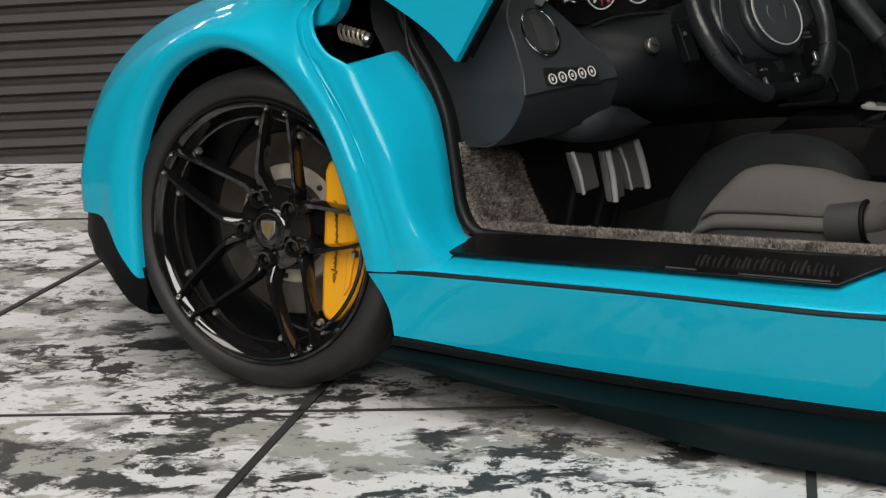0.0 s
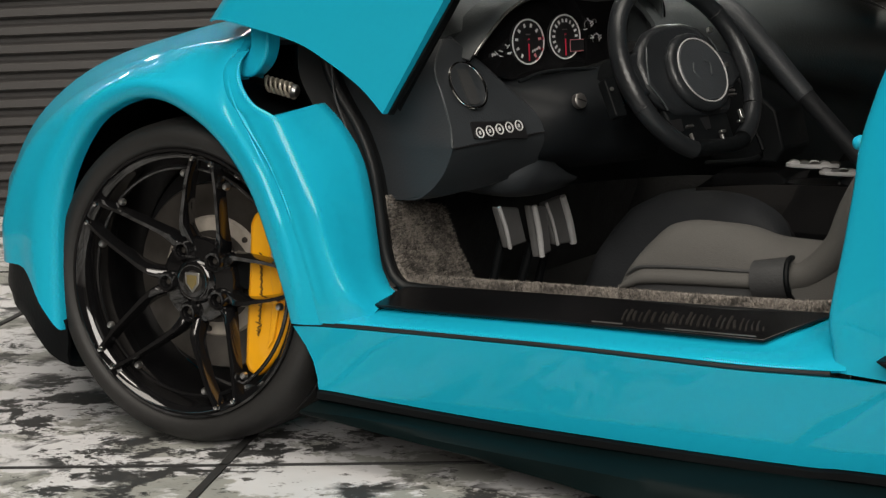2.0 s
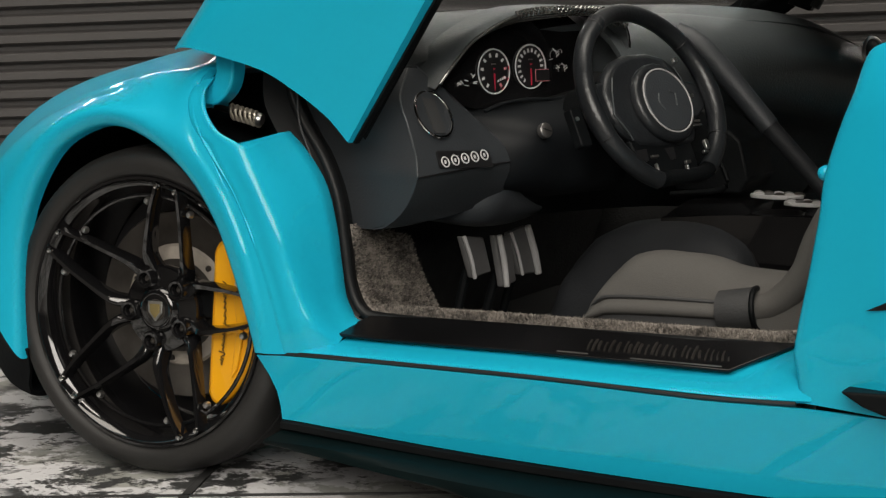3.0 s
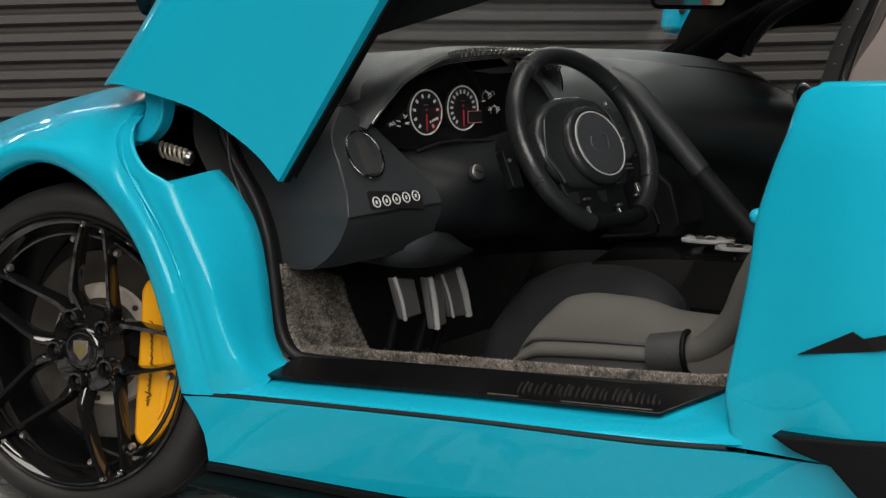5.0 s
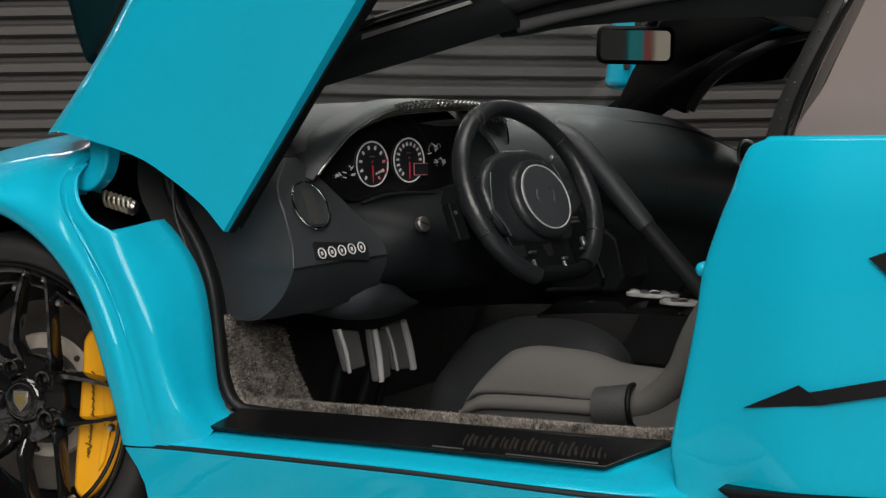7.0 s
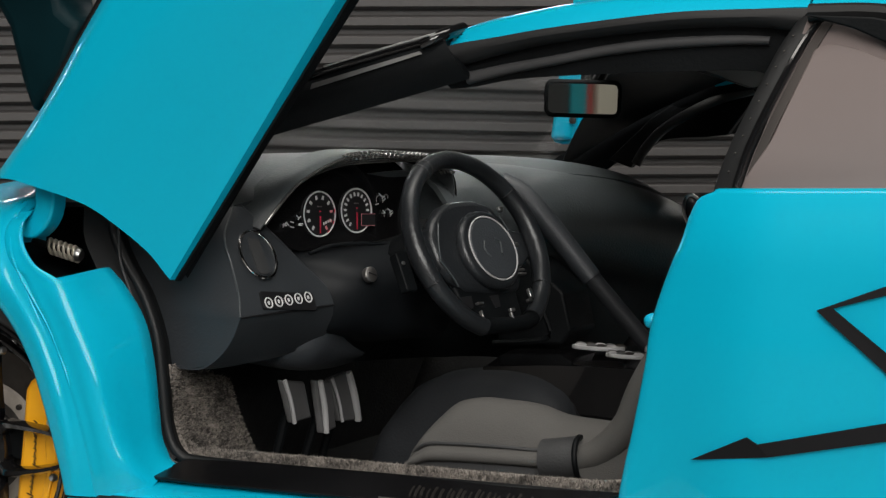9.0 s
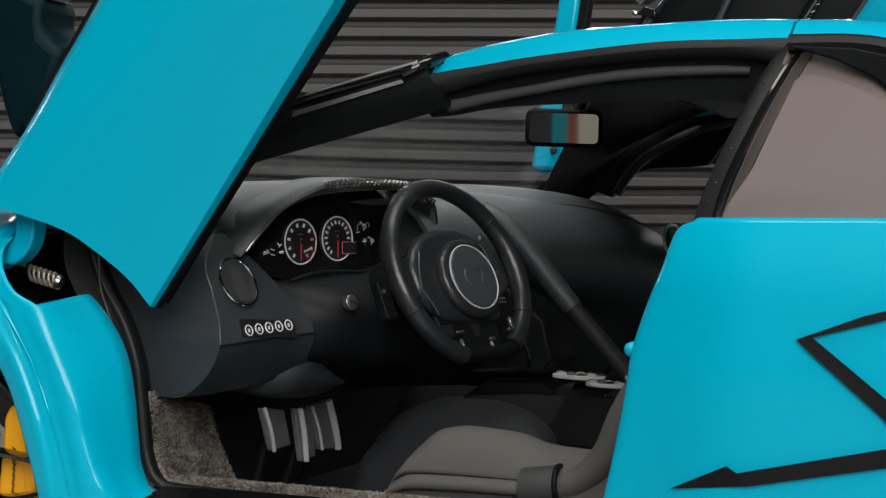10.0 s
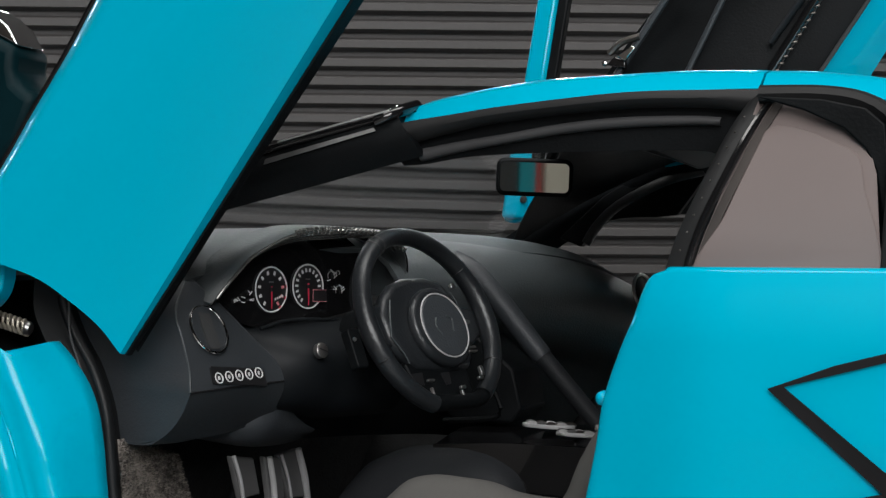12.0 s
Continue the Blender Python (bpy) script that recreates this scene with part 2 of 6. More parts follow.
TREAD = material("tread_black", (0.005, 0.005, 0.0055), rough=0.2, spec=0.3, vary=0.25, scale=6, bump=0.08, bump_scale=90)
PEDAL = material("pedal_metal", (0.30, 0.29, 0.28), rough=0.35, metal=0.9, vary=0.25, scale=25)
PAD = material("pedal_pad", (0.12, 0.12, 0.12), rough=0.5, metal=0.2, vary=0.15, scale=20)
BRIGHT = material("pedal_rib", (0.38, 0.38, 0.38), rough=0.35, vary=0.1, scale=20)
KNEE = material("knee_pad", (0.019, 0.021, 0.0235), rough=0.6, spec=0.2, vary=0.2, scale=8, bump=0.2, bump_scale=200)
MIRROR = material("mirror_glass", (0.8, 0.8, 0.8), rough=0.02, metal=1.0, vary=0.01)


# ---------------------------------------------------------------- light
def lamp(name, place, target, sx, sy, watts, colour=(1.0, 0.96, 0.9)):
    d = bpy.data.lights.new(name, "AREA")
    d.shape, d.size, d.size_y, d.energy, d.color = "RECTANGLE", sx * K, sy * K, watts, colour
    ob = new(name, d)
    ob.matrix_world = look(Vector(place) * K, Vector(target) * K)
    return ob


world = bpy.data.worlds.new("room_light")
world.use_nodes = True
world.node_tree.nodes["Background"].inputs[0].default_value = (0.9, 0.92, 1.0, 1)
world.node_tree.nodes["Background"].inputs[1].default_value = 0.25
scene.world = world
lamp("ceiling_lamp", (2.0, -3.0, 13.5), (0.4, -0.5, 0), 14, 6, 4.3)
# the second lamp is an unseen extra that brightens the reflected front wall
lamp("front_wall_fill", (4.0, -19.0, 22.0), (4.0, -24.0, 6.0), 10, 6, 6.5)
lamp("window_light", (6.5, -12.8, 7.0), (0.8, -0.6, 0.5), 9, 8, 5.8, (1.0, 0.97, 0.94))


# ---------------------------------------------------------------- the sheet below and the corrugated wall behind
def floor_material():
    m = bpy.data.materials.new("mottled_print")
    m.use_nodes = True
    nt = m.node_tree
    p = nt.nodes["Principled BSDF"]
    p.inputs["Roughness"].default_value = 0.55
    co = nt.nodes.new("ShaderNodeTexCoord")
    mp = nt.nodes.new("ShaderNodeMapping")
    mp.inputs["Rotation"].default_value = (0, 0, radians(-29))
    mp.inputs["Scale"].default_value = (1 / K, 1.0 / K, 1 / K)
    nt.links.new(co.outputs["Object"], mp.inputs[0])

    def noise_node(scale, detail, rough=0.55, distort=0.0, offset=0.0):
        n = nt.nodes.new("ShaderNodeTexNoise")
        n.inputs["Scale"].default_value, n.inputs["Detail"].default_value = scale, detail
        n.inputs["Roughness"].default_value, n.inputs["Distortion"].default_value = rough, distort
        a = nt.nodes.new("ShaderNodeVectorMath")
        a.inputs[1].default_value = (offset, offset * 0.7, 0)
        nt.links.new(mp.outputs[0], a.inputs[0])
        nt.links.new(a.outputs[0], n.inputs["Vector"])
        return n.outputs["Fac"]

    def band(value, lo, hi):
        r = nt.nodes.new("ShaderNodeMapRange")
        r.inputs[1].default_value, r.inputs[2].default_value = lo, hi
        nt.links.new(value, r.inputs[0])
        return r.outputs[0]

    def mix(fac, a, b):
        n = nt.nodes.new("ShaderNodeMix")
        n.data_type = "RGBA"
        nt.links.new(fac, n.inputs[0])
        for i, v in ((6, a), (7, b)):
            if isinstance(v, tuple):
                n.inputs[i].default_value = (*v, 1)
            else:
                nt.links.new(v, n.inputs[i])
        return n.outputs[2]

    def both(a, b):
        n = nt.nodes.new("ShaderNodeMath")
        n.operation = "MULTIPLY"
        nt.links.new(a, n.inputs[0])
        nt.links.new(b, n.inputs[1])
        return n.outputs[0]

    white = mix(noise_node(6, 4), (0.50, 0.50, 0.51), (0.69, 0.69, 0.70))
    grey = mix(noise_node(9, 5, offset=7), (0.23, 0.235, 0.215), (0.38, 0.385, 0.36))
    base = mix(band(noise_node(3.8, 9, 0.66, 0.3, 3), 0.52, 0.55), white, grey)
    specks = both(band(noise_node(8, 9, 0.74, 0.3, 11), 0.495, 0.53), band(noise_node(2.6, 5, 0.6, 0, 17), 0.44, 0.52))
    base = mix(specks, base, (0.035, 0.036, 0.036))
    fine = band(noise_node(24, 6, 0.7, 0.1, 23), 0.585, 0.64)
    base = mix(fine, base, (0.06, 0.06, 0.058))
    nt.links.new(base, p.inputs["Base Color"])
    b = nt.nodes.new("ShaderNodeBump")
    b.inputs["Strength"].default_value, b.inputs["Distance"].default_value = 0.1, 0.003 * K
    nt.links.new(noise_node(120, 3), b.inputs["Height"])
    nt.links.new(b.outputs[0], p.inputs["Normal"])
    return m


FLOOR = floor_material()
GROOVE = material("groove", (0.02, 0.02, 0.02), rough=0.7)
floor = tagged(link("floor", box(-3.6, 7, -1.9, 8, -0.3, 0), FLOOR, smooth=False), "mottled white, grey and black printed floor sheet", "floor", kind="structure")
UDIR, VDIR = Vector((math.cos(radians(29.3)), math.sin(radians(29.3)), 0)), Vector((0.358, -0.934, 0)).normalized()


def seam(a, d, back, ahead, width):
    d = d.normalized()
    s = Vector((-d.y, d.x, 0)) * width / 2
    bm = bmesh.new()
    lo, hi = a - d * back, a + d * ahead
    base = [lo - s, lo + s, hi + s, hi - s]
    v0 = [bm.verts.new(p + Vector((0, 0, 0.0005))) for p in base]
    v1 = [bm.verts.new(p + Vector((0, 0, 0.004))) for p in base]
    bm.faces.new(v1)
    for i in range(4):
        bm.faces.new((v0[i], v0[(i + 1) % 4], v1[(i + 1) % 4], v1[i]))
    return bm


for k in range(-2, 3):
    at = Vector((0.093, -0.892, 0)) + k * 0.909 * UDIR
    part("joint", seam(at, VDIR, 3.0, (at.y + 1.88) / 0.934, 0.016), GROOVE, floor, smooth=False)
for k in (0, 1):
    at = Vector((0.025, -1.088, 0)) + k * 2.2 * Vector((-UDIR.y, UDIR.x, 0))
    part("joint", seam(at, UDIR, min((at.y + 1.88) / 0.489, 2.2), 3.6, 0.006), GROOVE, floor, smooth=False)

WALLMAT = material("grey_corrugated", (0.053, 0.050, 0.049), rough=0.6, vary=0.12, scale=3, bump=0.2, bump_scale=90, speck=0.3)
WALL_AT, RIB = Vector((-2.75, 1.37, -0.394)), 0.0645
WALL_TURN, LEAN = 23.0, 2.0
WU, WN = (Vector((math.cos(radians(WALL_TURN)), math.sin(radians(WALL_TURN)), math.tan(radians(LEAN)))), Vector((math.sin(radians(WALL_TURN)), -math.cos(radians(WALL_TURN)), 0)))


def rib_mesh():
    """One rib of the corrugated wall: a raised flat band with a sunk channel above it."""
    prof = [(0.0, -0.014), (0.0035, 0.010), (0.008, 0.020), (0.032, 0.021), (0.0365, 0.012), (0.0395, -0.014), (0.046, -0.020), (0.058, -0.020), (0.0645, -0.014)]
    bm = bmesh.new()
    rows = []
    for s in (-9.0, -4.5, 0.0, 4.5, 9.0):
        rows.append([WU * s + WN * d + Vector((0, 0, z)) for z, d in prof])
    return grid(rows, bm)


wall = tagged(link("wall_back", slab([(-9, -0.2), (9, -0.2), (9, 3.4), (-9, 3.4)], 0, 0.2), WALLMAT, smooth=False), "dark grey horizontally corrugated shutter wall", "wall", kind="structure")
wall.matrix_world = Matrix.Translation((Vector((WALL_AT.x, WALL_AT.y, 0)) - WN * 0.03) * K) @ Matrix.Rotation(radians(WALL_TURN), 4, "Z")
first = link("rib", rib_mesh(), WALLMAT)
for k in range(62):
    rib = first if k == 0 else new("rib", first.data)
    rib.parent = wall
    rib.matrix_parent_inverse = wall.matrix_world.inverted()
    rib.matrix_world = Matrix.Translation((WALL_AT + Vector((0, 0, k * RIB))) * K)

GROUND = material("bench_top", (0.07, 0.065, 0.06), rough=0.6, vary=0.2, scale=1)
tagged(link("ground", box(-37, 27, -27, 27, -0.6, -0.31), GROUND, smooth=False), "plain dark bench top under the sheet", "ground", kind="structure")
# a row of small white lamps above the wall
LED = bpy.data.materials.new("white_led")
LED.use_nodes = True
LED.node_tree.nodes["Principled BSDF"].inputs["Emission Color"].default_value = (1.0, 0.98, 0.95, 1)
LED.node_tree.nodes["Principled BSDF"].inputs["Emission Strength"].default_value = 42.0
strip = thing("led_strip", "row of small white lamps on a dark rail above the wall", "lamp")
ACROSS = Vector((WU.x, WU.y, 0))
DOWN = (-WN * -0.85 + Vector((0, 0, -0.5))).normalized()
part("strip_body", plate([(-4.2, -0.05), (4.2, -0.05), (4.2, 0.05), (-4.2, 0.05)], Vector((-1.1, 1.9, 2.1)) - DOWN * 0.03, DOWN, 0.025), GROUND, strip, smooth=False)
for k in range(17):
    part("lamp_chip", plate([(-0.15, -0.022), (0.15, -0.022), (0.15, 0.022), (-0.15, 0.022)], Vector((-1.1, 1.9, 2.1)) + ACROSS * (k - 8) * 0.46, DOWN, 0.006), LED, strip, smooth=False)

# made-up plain boxes behind the camera, added to colour the interior mirror's reflection
for word, colour, x0, x1, lean in (("dark grey", (0.05, 0.055, 0.055), 3.10, 3.69, 0.0), ("teal", (0.02, 0.36, 0.42), 3.70, 3.82, 0.0), ("red", (0.55, 0.10, 0.09), 3.82, 3.885, 0.06), ("pale beige", (0.72, 0.70, 0.58), 3.90, 4.70, 0.0)):
    card = material("box_" + word.replace(" ", "_"), colour, rough=0.7, vary=0.08, scale=2)
    bm = slab([(x0 + lean, -0.31), (x1 + lean, -0.31), (x1 - lean, 1.3), (x0 - lean, 1.3)], -9.5 - lean, -9.0 - lean)
    tagged(link("mirror_box", bm, card, bevel=0.01), word + " made-up box behind the camera, added to colour the mirror", "box", "boxes on the bench")

# plain room that closes the place; front wall kept pale to brighten reflections
room = 26.0
for name, bm in (("wall_left", box(-37, -36, -room, room, -0.6, 24)), ("wall_right", box(room, room + 1, -room, room, -0.6, 24)),
                 ("wall_front", box(-36, room, -room - 1, -room, -0.6, 24)), ("wall_far", box(-36, room, room, room + 1, -0.6, 24))):
    tagged(link(name, bm, PALEWALL if name == "wall_front" else ROOMWALL, smooth=False), "plain beige room wall", "wall", kind="structure")
tagged(link("ceiling", box(-36, room, -room, room, 24, 25), ROOMWALL, smooth=False), "plain pale ceiling", "ceiling", kind="structure")


# ---------------------------------------------------------------- the model car
car = thing("model_car", "teal blue die-cast sports car model with both scissor doors open", "model car")


def pts(y, *xz):
    return [(x, y, z) for x, z in xz]


# front fender: lip of the arch, flare, shoulder and top
lip = pts(-0.955, (-0.277, 0.20), (-0.278, 0.358), (-0.271, 0.423), (-0.252, 0.489), (-0.221, 0.549), (-0.176, 0.604), (-0.121, 0.636), (-0.067, 0.650),
          (-0.016, 0.645), (0.024, 0.629), (0.088, 0.588), (0.142, 0.530), (0.176, 0.474), (0.203, 0.406), (0.227, 0.337), (0.240, 0.296), (0.250, 0.257))
flare = [(-0.305, -0.966, 0.235), (-0.308, -0.966, 0.36), (-0.298, -0.966, 0.43), (-0.275, -0.966, 0.505), (-0.24, -0.966, 0.568), (-0.19, -0.966, 0.624),
         (-0.13, -0.966, 0.658), (-0.066, -0.966, 0.674), (-0.01, -0.966, 0.670), (0.036, -0.966, 0.655), (0.102, -0.965, 0.612), (0.157, -0.964, 0.553),
         (0.193, -0.964, 0.490), (0.221, -0.964, 0.418), (0.245, -0.963, 0.345), (0.258, -0.962, 0.300), (0.268, -0.960, 0.258)]
mid = [(-0.37, -0.945, 0.312), (-0.372, -0.945, 0.385), (-0.36, -0.945, 0.45), (-0.325, -0.94, 0.535), (-0.275, -0.935, 0.602), (-0.21, -0.93, 0.654),
       (-0.145, -0.928, 0.683), (-0.07, -0.928, 0.698), (-0.005, -0.93, 0.697), (0.05, -0.935, 0.692), (0.093, -0.946, 0.680), (0.130, -0.957, 0.630),
       (0.180, -0.9605, 0.565), (0.218, -0.961, 0.497), (0.248, -0.961, 0.424), (0.272, -0.9602, 0.345), (0.288, -0.957, 0.258)]
shoulder = [(-0.45, -0.895, 0.325), (-0.455, -0.89, 0.395), (-0.44, -0.88, 0.47), (-0.40, -0.872, 0.55), (-0.335, -0.865, 0.615), (-0.26, -0.86, 0.665),
            (-0.19, -0.858, 0.695), (-0.10, -0.855, 0.722), (-0.03, -0.855, 0.738), (0.04, -0.865, 0.747), (0.115, -0.880, 0.755), (0.118, -0.932, 0.710),
            (0.128, -0.951, 0.668), (0.150, -0.9560, 0.630), (0.214, -0.9580, 0.541), (0.267, -0.9580, 0.420), (0.309, -0.9540, 0.259)]
top = [(-0.60, -0.72, 0.365), (-0.60, -0.715, 0.42), (-0.585, -0.71, 0.49), (-0.545, -0.70, 0.565), (-0.47, -0.70, 0.632), (-0.38, -0.70, 0.685),
       (-0.30, -0.70, 0.716), (-0.20, -0.70, 0.744), (-0.10, -0.70, 0.768), (-0.03, -0.70, 0.780), (0.125, -0.845, 0.763), (0.124, -0.924, 0.710),
       (0.136, -0.943, 0.668), (0.160, -0.948, 0.630), (0.231, -0.946, 0.545), (0.289, -0.946, 0.414), (0.324, -0.946, 0.262)]
inner = [(-0.84, -0.40, 0.29), (-0.84, -0.40, 0.38), (-0.82, -0.40, 0.46), (-0.76, -0.40, 0.53), (-0.66, -0.40, 0.60), (-0.54, -0.40, 0.655),
         (-0.43, -0.40, 0.695), (-0.30, -0.40, 0.73), (-0.18, -0.40, 0.76), (-0.08, -0.40, 0.78), (0.115, -0.66, 0.785), (0.124, -0.905, 0.710),
         (0.136, -0.925, 0.668), (0.160, -0.936, 0.630), (0.238, -0.938, 0.546), (0.298, -0.938, 0.414), (0.334, -0.938, 0.262)]
back_lip = [(x * 0.985, -0.925, 0.30 + (z - 0.30) * 0.985) for x, _, z in lip]
below = [(x, y - 0.020 * w, z - 0.0095 * w) for (x, y, z), w in zip(shoulder, (0.5,) * 4 + (1.0,) * 5 + (0.8, 0.5) + (0.12,) * 6)]
below[11:] = [vec(a).lerp(vec(b), 0.15) for a, b in zip(shoulder[11:], mid[11:])]
above = [vec(a).lerp(vec(b), 0.12) for a, b in zip(shoulder, top)]
along = [spline_by_index(c, 4) for c in (back_lip, lip, flare, mid, below, shoulder, above, top, inner)]
across = [spline_by_index([r[i] for r in along], 5) for i in range(len(along[0]))]
part("front_fender", grid(across), PAINT, car, "glossy teal front wing with a round wheel arch", solid=-0.002, angle=60)

# rear part of the wing behind the wheel: strip, crease, step and shut face of the door opening
crease = [(0.163, -0.9570, 0.622), (0.178, -0.9585, 0.596), (0.219, -0.9590, 0.531), (0.248, -0.9590, 0.463), (0.270, -0.9590, 0.409), (0.289, -0.9585, 0.351), (0.302, -0.9570, 0.302), (0.308, -0.9535, 0.2620)]
valley = [(0.186, -0.9565, 0.615), (0.199, -0.9568, 0.594), (0.238, -0.9570, 0.531), (0.262, -0.9568, 0.466), (0.282, -0.9566, 0.412), (0.302, -0.9560, 0.351), (0.316, -0.9552, 0.302), (0.323, -0.9525, 0.2625)]
crease2 = [(0.206, -0.9560, 0.612), (0.219, -0.9578, 0.590), (0.255, -0.9585, 0.532), (0.277, -0.9585, 0.468), (0.295, -0.9583, 0.411), (0.316, -0.9575, 0.352), (0.329, -0.9560, 0.303), (0.337, -0.9520, 0.2628)]
edge3 = [(0.226, -0.9510, 0.616), (0.239, -0.9520, 0.592), (0.271, -0.9530, 0.533), (0.299, -0.9525, 0.475), (0.318, -0.9515, 0.411), (0.341, -0.9470, 0.350), (0.367, -0.9370, 0.304), (0.388, -0.9180, 0.276)]
turn = [(x + 0.006, y + 0.008, z + 0.0015) for x, y, z in edge3]
shut = [(0.238, -0.908, 0.627), (0.258, -0.906, 0.599), (0.296, -0.905, 0.537), (0.321, -0.905, 0.469), (0.336, -0.905, 0.402), (0.353, -0.903, 0.342), (0.374, -0.898, 0.306), (0.391, -0.885, 0.287)]
rim4 = [(0.250, -0.862, 0.638), (0.277, -0.86, 0.610), (0.322, -0.86, 0.541), (0.342, -0.86, 0.464), (0.352, -0.86, 0.393), (0.364, -0.86, 0.334), (0.380, -0.857, 0.308), (0.396, -0.85, 0.2985)]
tuck = [(x + 0.004, y + 0.010, z + 0.001) for x, y, z in rim4]
tuck2 = [(x - 0.004, y + 0.045, z) for x, y, z in rim4]
# upper end of the sheet, running up to the notch for the door hinge
notch = [[(0.110, -0.914, 0.728), (0.110, -0.937, 0.704), (0.121, -0.9512, 0.668), (0.142, -0.9568, 0.638)], [(0.120, -0.914, 0.730), (0.121, -0.936, 0.707), (0.132, -0.9505, 0.673), (0.156, -0.9560, 0.640)],
         [(0.130, -0.912, 0.732), (0.130, -0.934, 0.710), (0.141, -0.9495, 0.677), (0.167, -0.9555, 0.642)], [(0.142, -0.909, 0.734), (0.1385, -0.931, 0.713), (0.149, -0.947, 0.680), (0.176, -0.953, 0.645)]]
front, skin = [], [crease, valley, crease2, edge3]
for up, c in zip(notch, skin):
    front.append(spline_by_index(up + [c[0]] + c[1:], 6))
full = [[p + Vector((-0.008, 0.005, -0.003)) for p in front[0]], front[0]]
for a, b, out in ((0, 1, -0.0008), (1, 2, -0.0008), (2, 3, 0.0012)):
    full += [[(p + q) / 2 + Vector((0, -out, 0)) for p, q in zip(front[a], front[b])], front[b]]
for k, c in enumerate((turn, shut, rim4, tuck, tuck2)):
    hook = [p + Vector((-0.003 * k, 0.004 + 0.003 * k, 0)) for p in front[3][:24]]
    full.append(hook + spline_by_index(c, 6))
part("wing_rear", grid(full), PAINT, car, "teal wing panel with two creases beside the door opening", solid=-0.003, angle=65)

# lower front corner of the bumper
bm = loft([[(-0.27, -0.945, 0.215), (-0.305, -0.955, 0.238), (-0.37, -0.935, 0.313), (-0.45, -0.885, 0.327), (-0.60, -0.70, 0.367)],
           [(-0.275, -0.935, 0.17), (-0.315, -0.94, 0.195), (-0.385, -0.925, 0.255), (-0.475, -0.87, 0.285), (-0.62, -0.69, 0.325)],
           [(-0.275, -0.93, 0.125), (-0.32, -0.93, 0.140), (-0.385, -0.91, 0.185), (-0.47, -0.86, 0.235), (-0.61, -0.68, 0.275)],
           [(-0.27, -0.80, 0.11), (-0.31, -0.80, 0.12), (-0.36, -0.78, 0.145), (-0.42, -0.74, 0.20), (-0.53, -0.58, 0.25)]], 20, 10)
part("bumper_lip", bm, BLACK, car, "matt black lower bumper corner with an air inlet", solid=-0.01)
bm = loft([[(-0.60, -0.72, 0.33), (-0.80, -0.45, 0.28), (-0.90, 0, 0.26), (-0.80, 0.45, 0.28), (-0.60, 0.72, 0.33)],
           [(-0.60, -0.715, 0.42), (-0.82, -0.45, 0.42), (-0.92, 0, 0.42), (-0.82, 0.45, 0.42), (-0.60, 0.715, 0.42)],
           [(-0.47, -0.70, 0.632), (-0.66, -0.40, 0.60), (-0.72, 0, 0.60), (-0.66, 0.40, 0.60), (-0.47, 0.70, 0.632)],
           [(-0.10, -0.70, 0.762), (-0.16, -0.40, 0.755), (-0.18, 0, 0.755), (-0.16, 0.40, 0.755), (-0.10, 0.70, 0.762)],
           [(0.10, -0.70, 0.785), (0.10, -0.40, 0.80), (0.10, 0, 0.81), (0.15, 0.40, 0.80), (0.20, 0.70, 0.785)]], 28, 16)
part("bonnet", bm, PAINT, car, "teal sloping bonnet", solid=-0.012)

# arch liner
arc = [((0.345 if a > 90 else 0.27) * math.cos(radians(a)), 0.315 + (0.345 if a > 80 else 0.325) * math.sin(radians(a))) for a in range(-10, 196, 10)]
part("arch_liner", grid([[(x, y, z) for x, z in arc] for y in (-0.935, -0.8, -0.55)]), BLACK, car, "black wheel arch liner", solid=0.008)
part("arch_wall", slab(arc, -0.56, -0.55), BLACK, car)


# ---------------------------------------------------------------- wheels
DISC_HAT = material("disc_hat", (0.42, 0.38, 0.33), rough=0.4, metal=0.3, vary=0.3, scale=20)


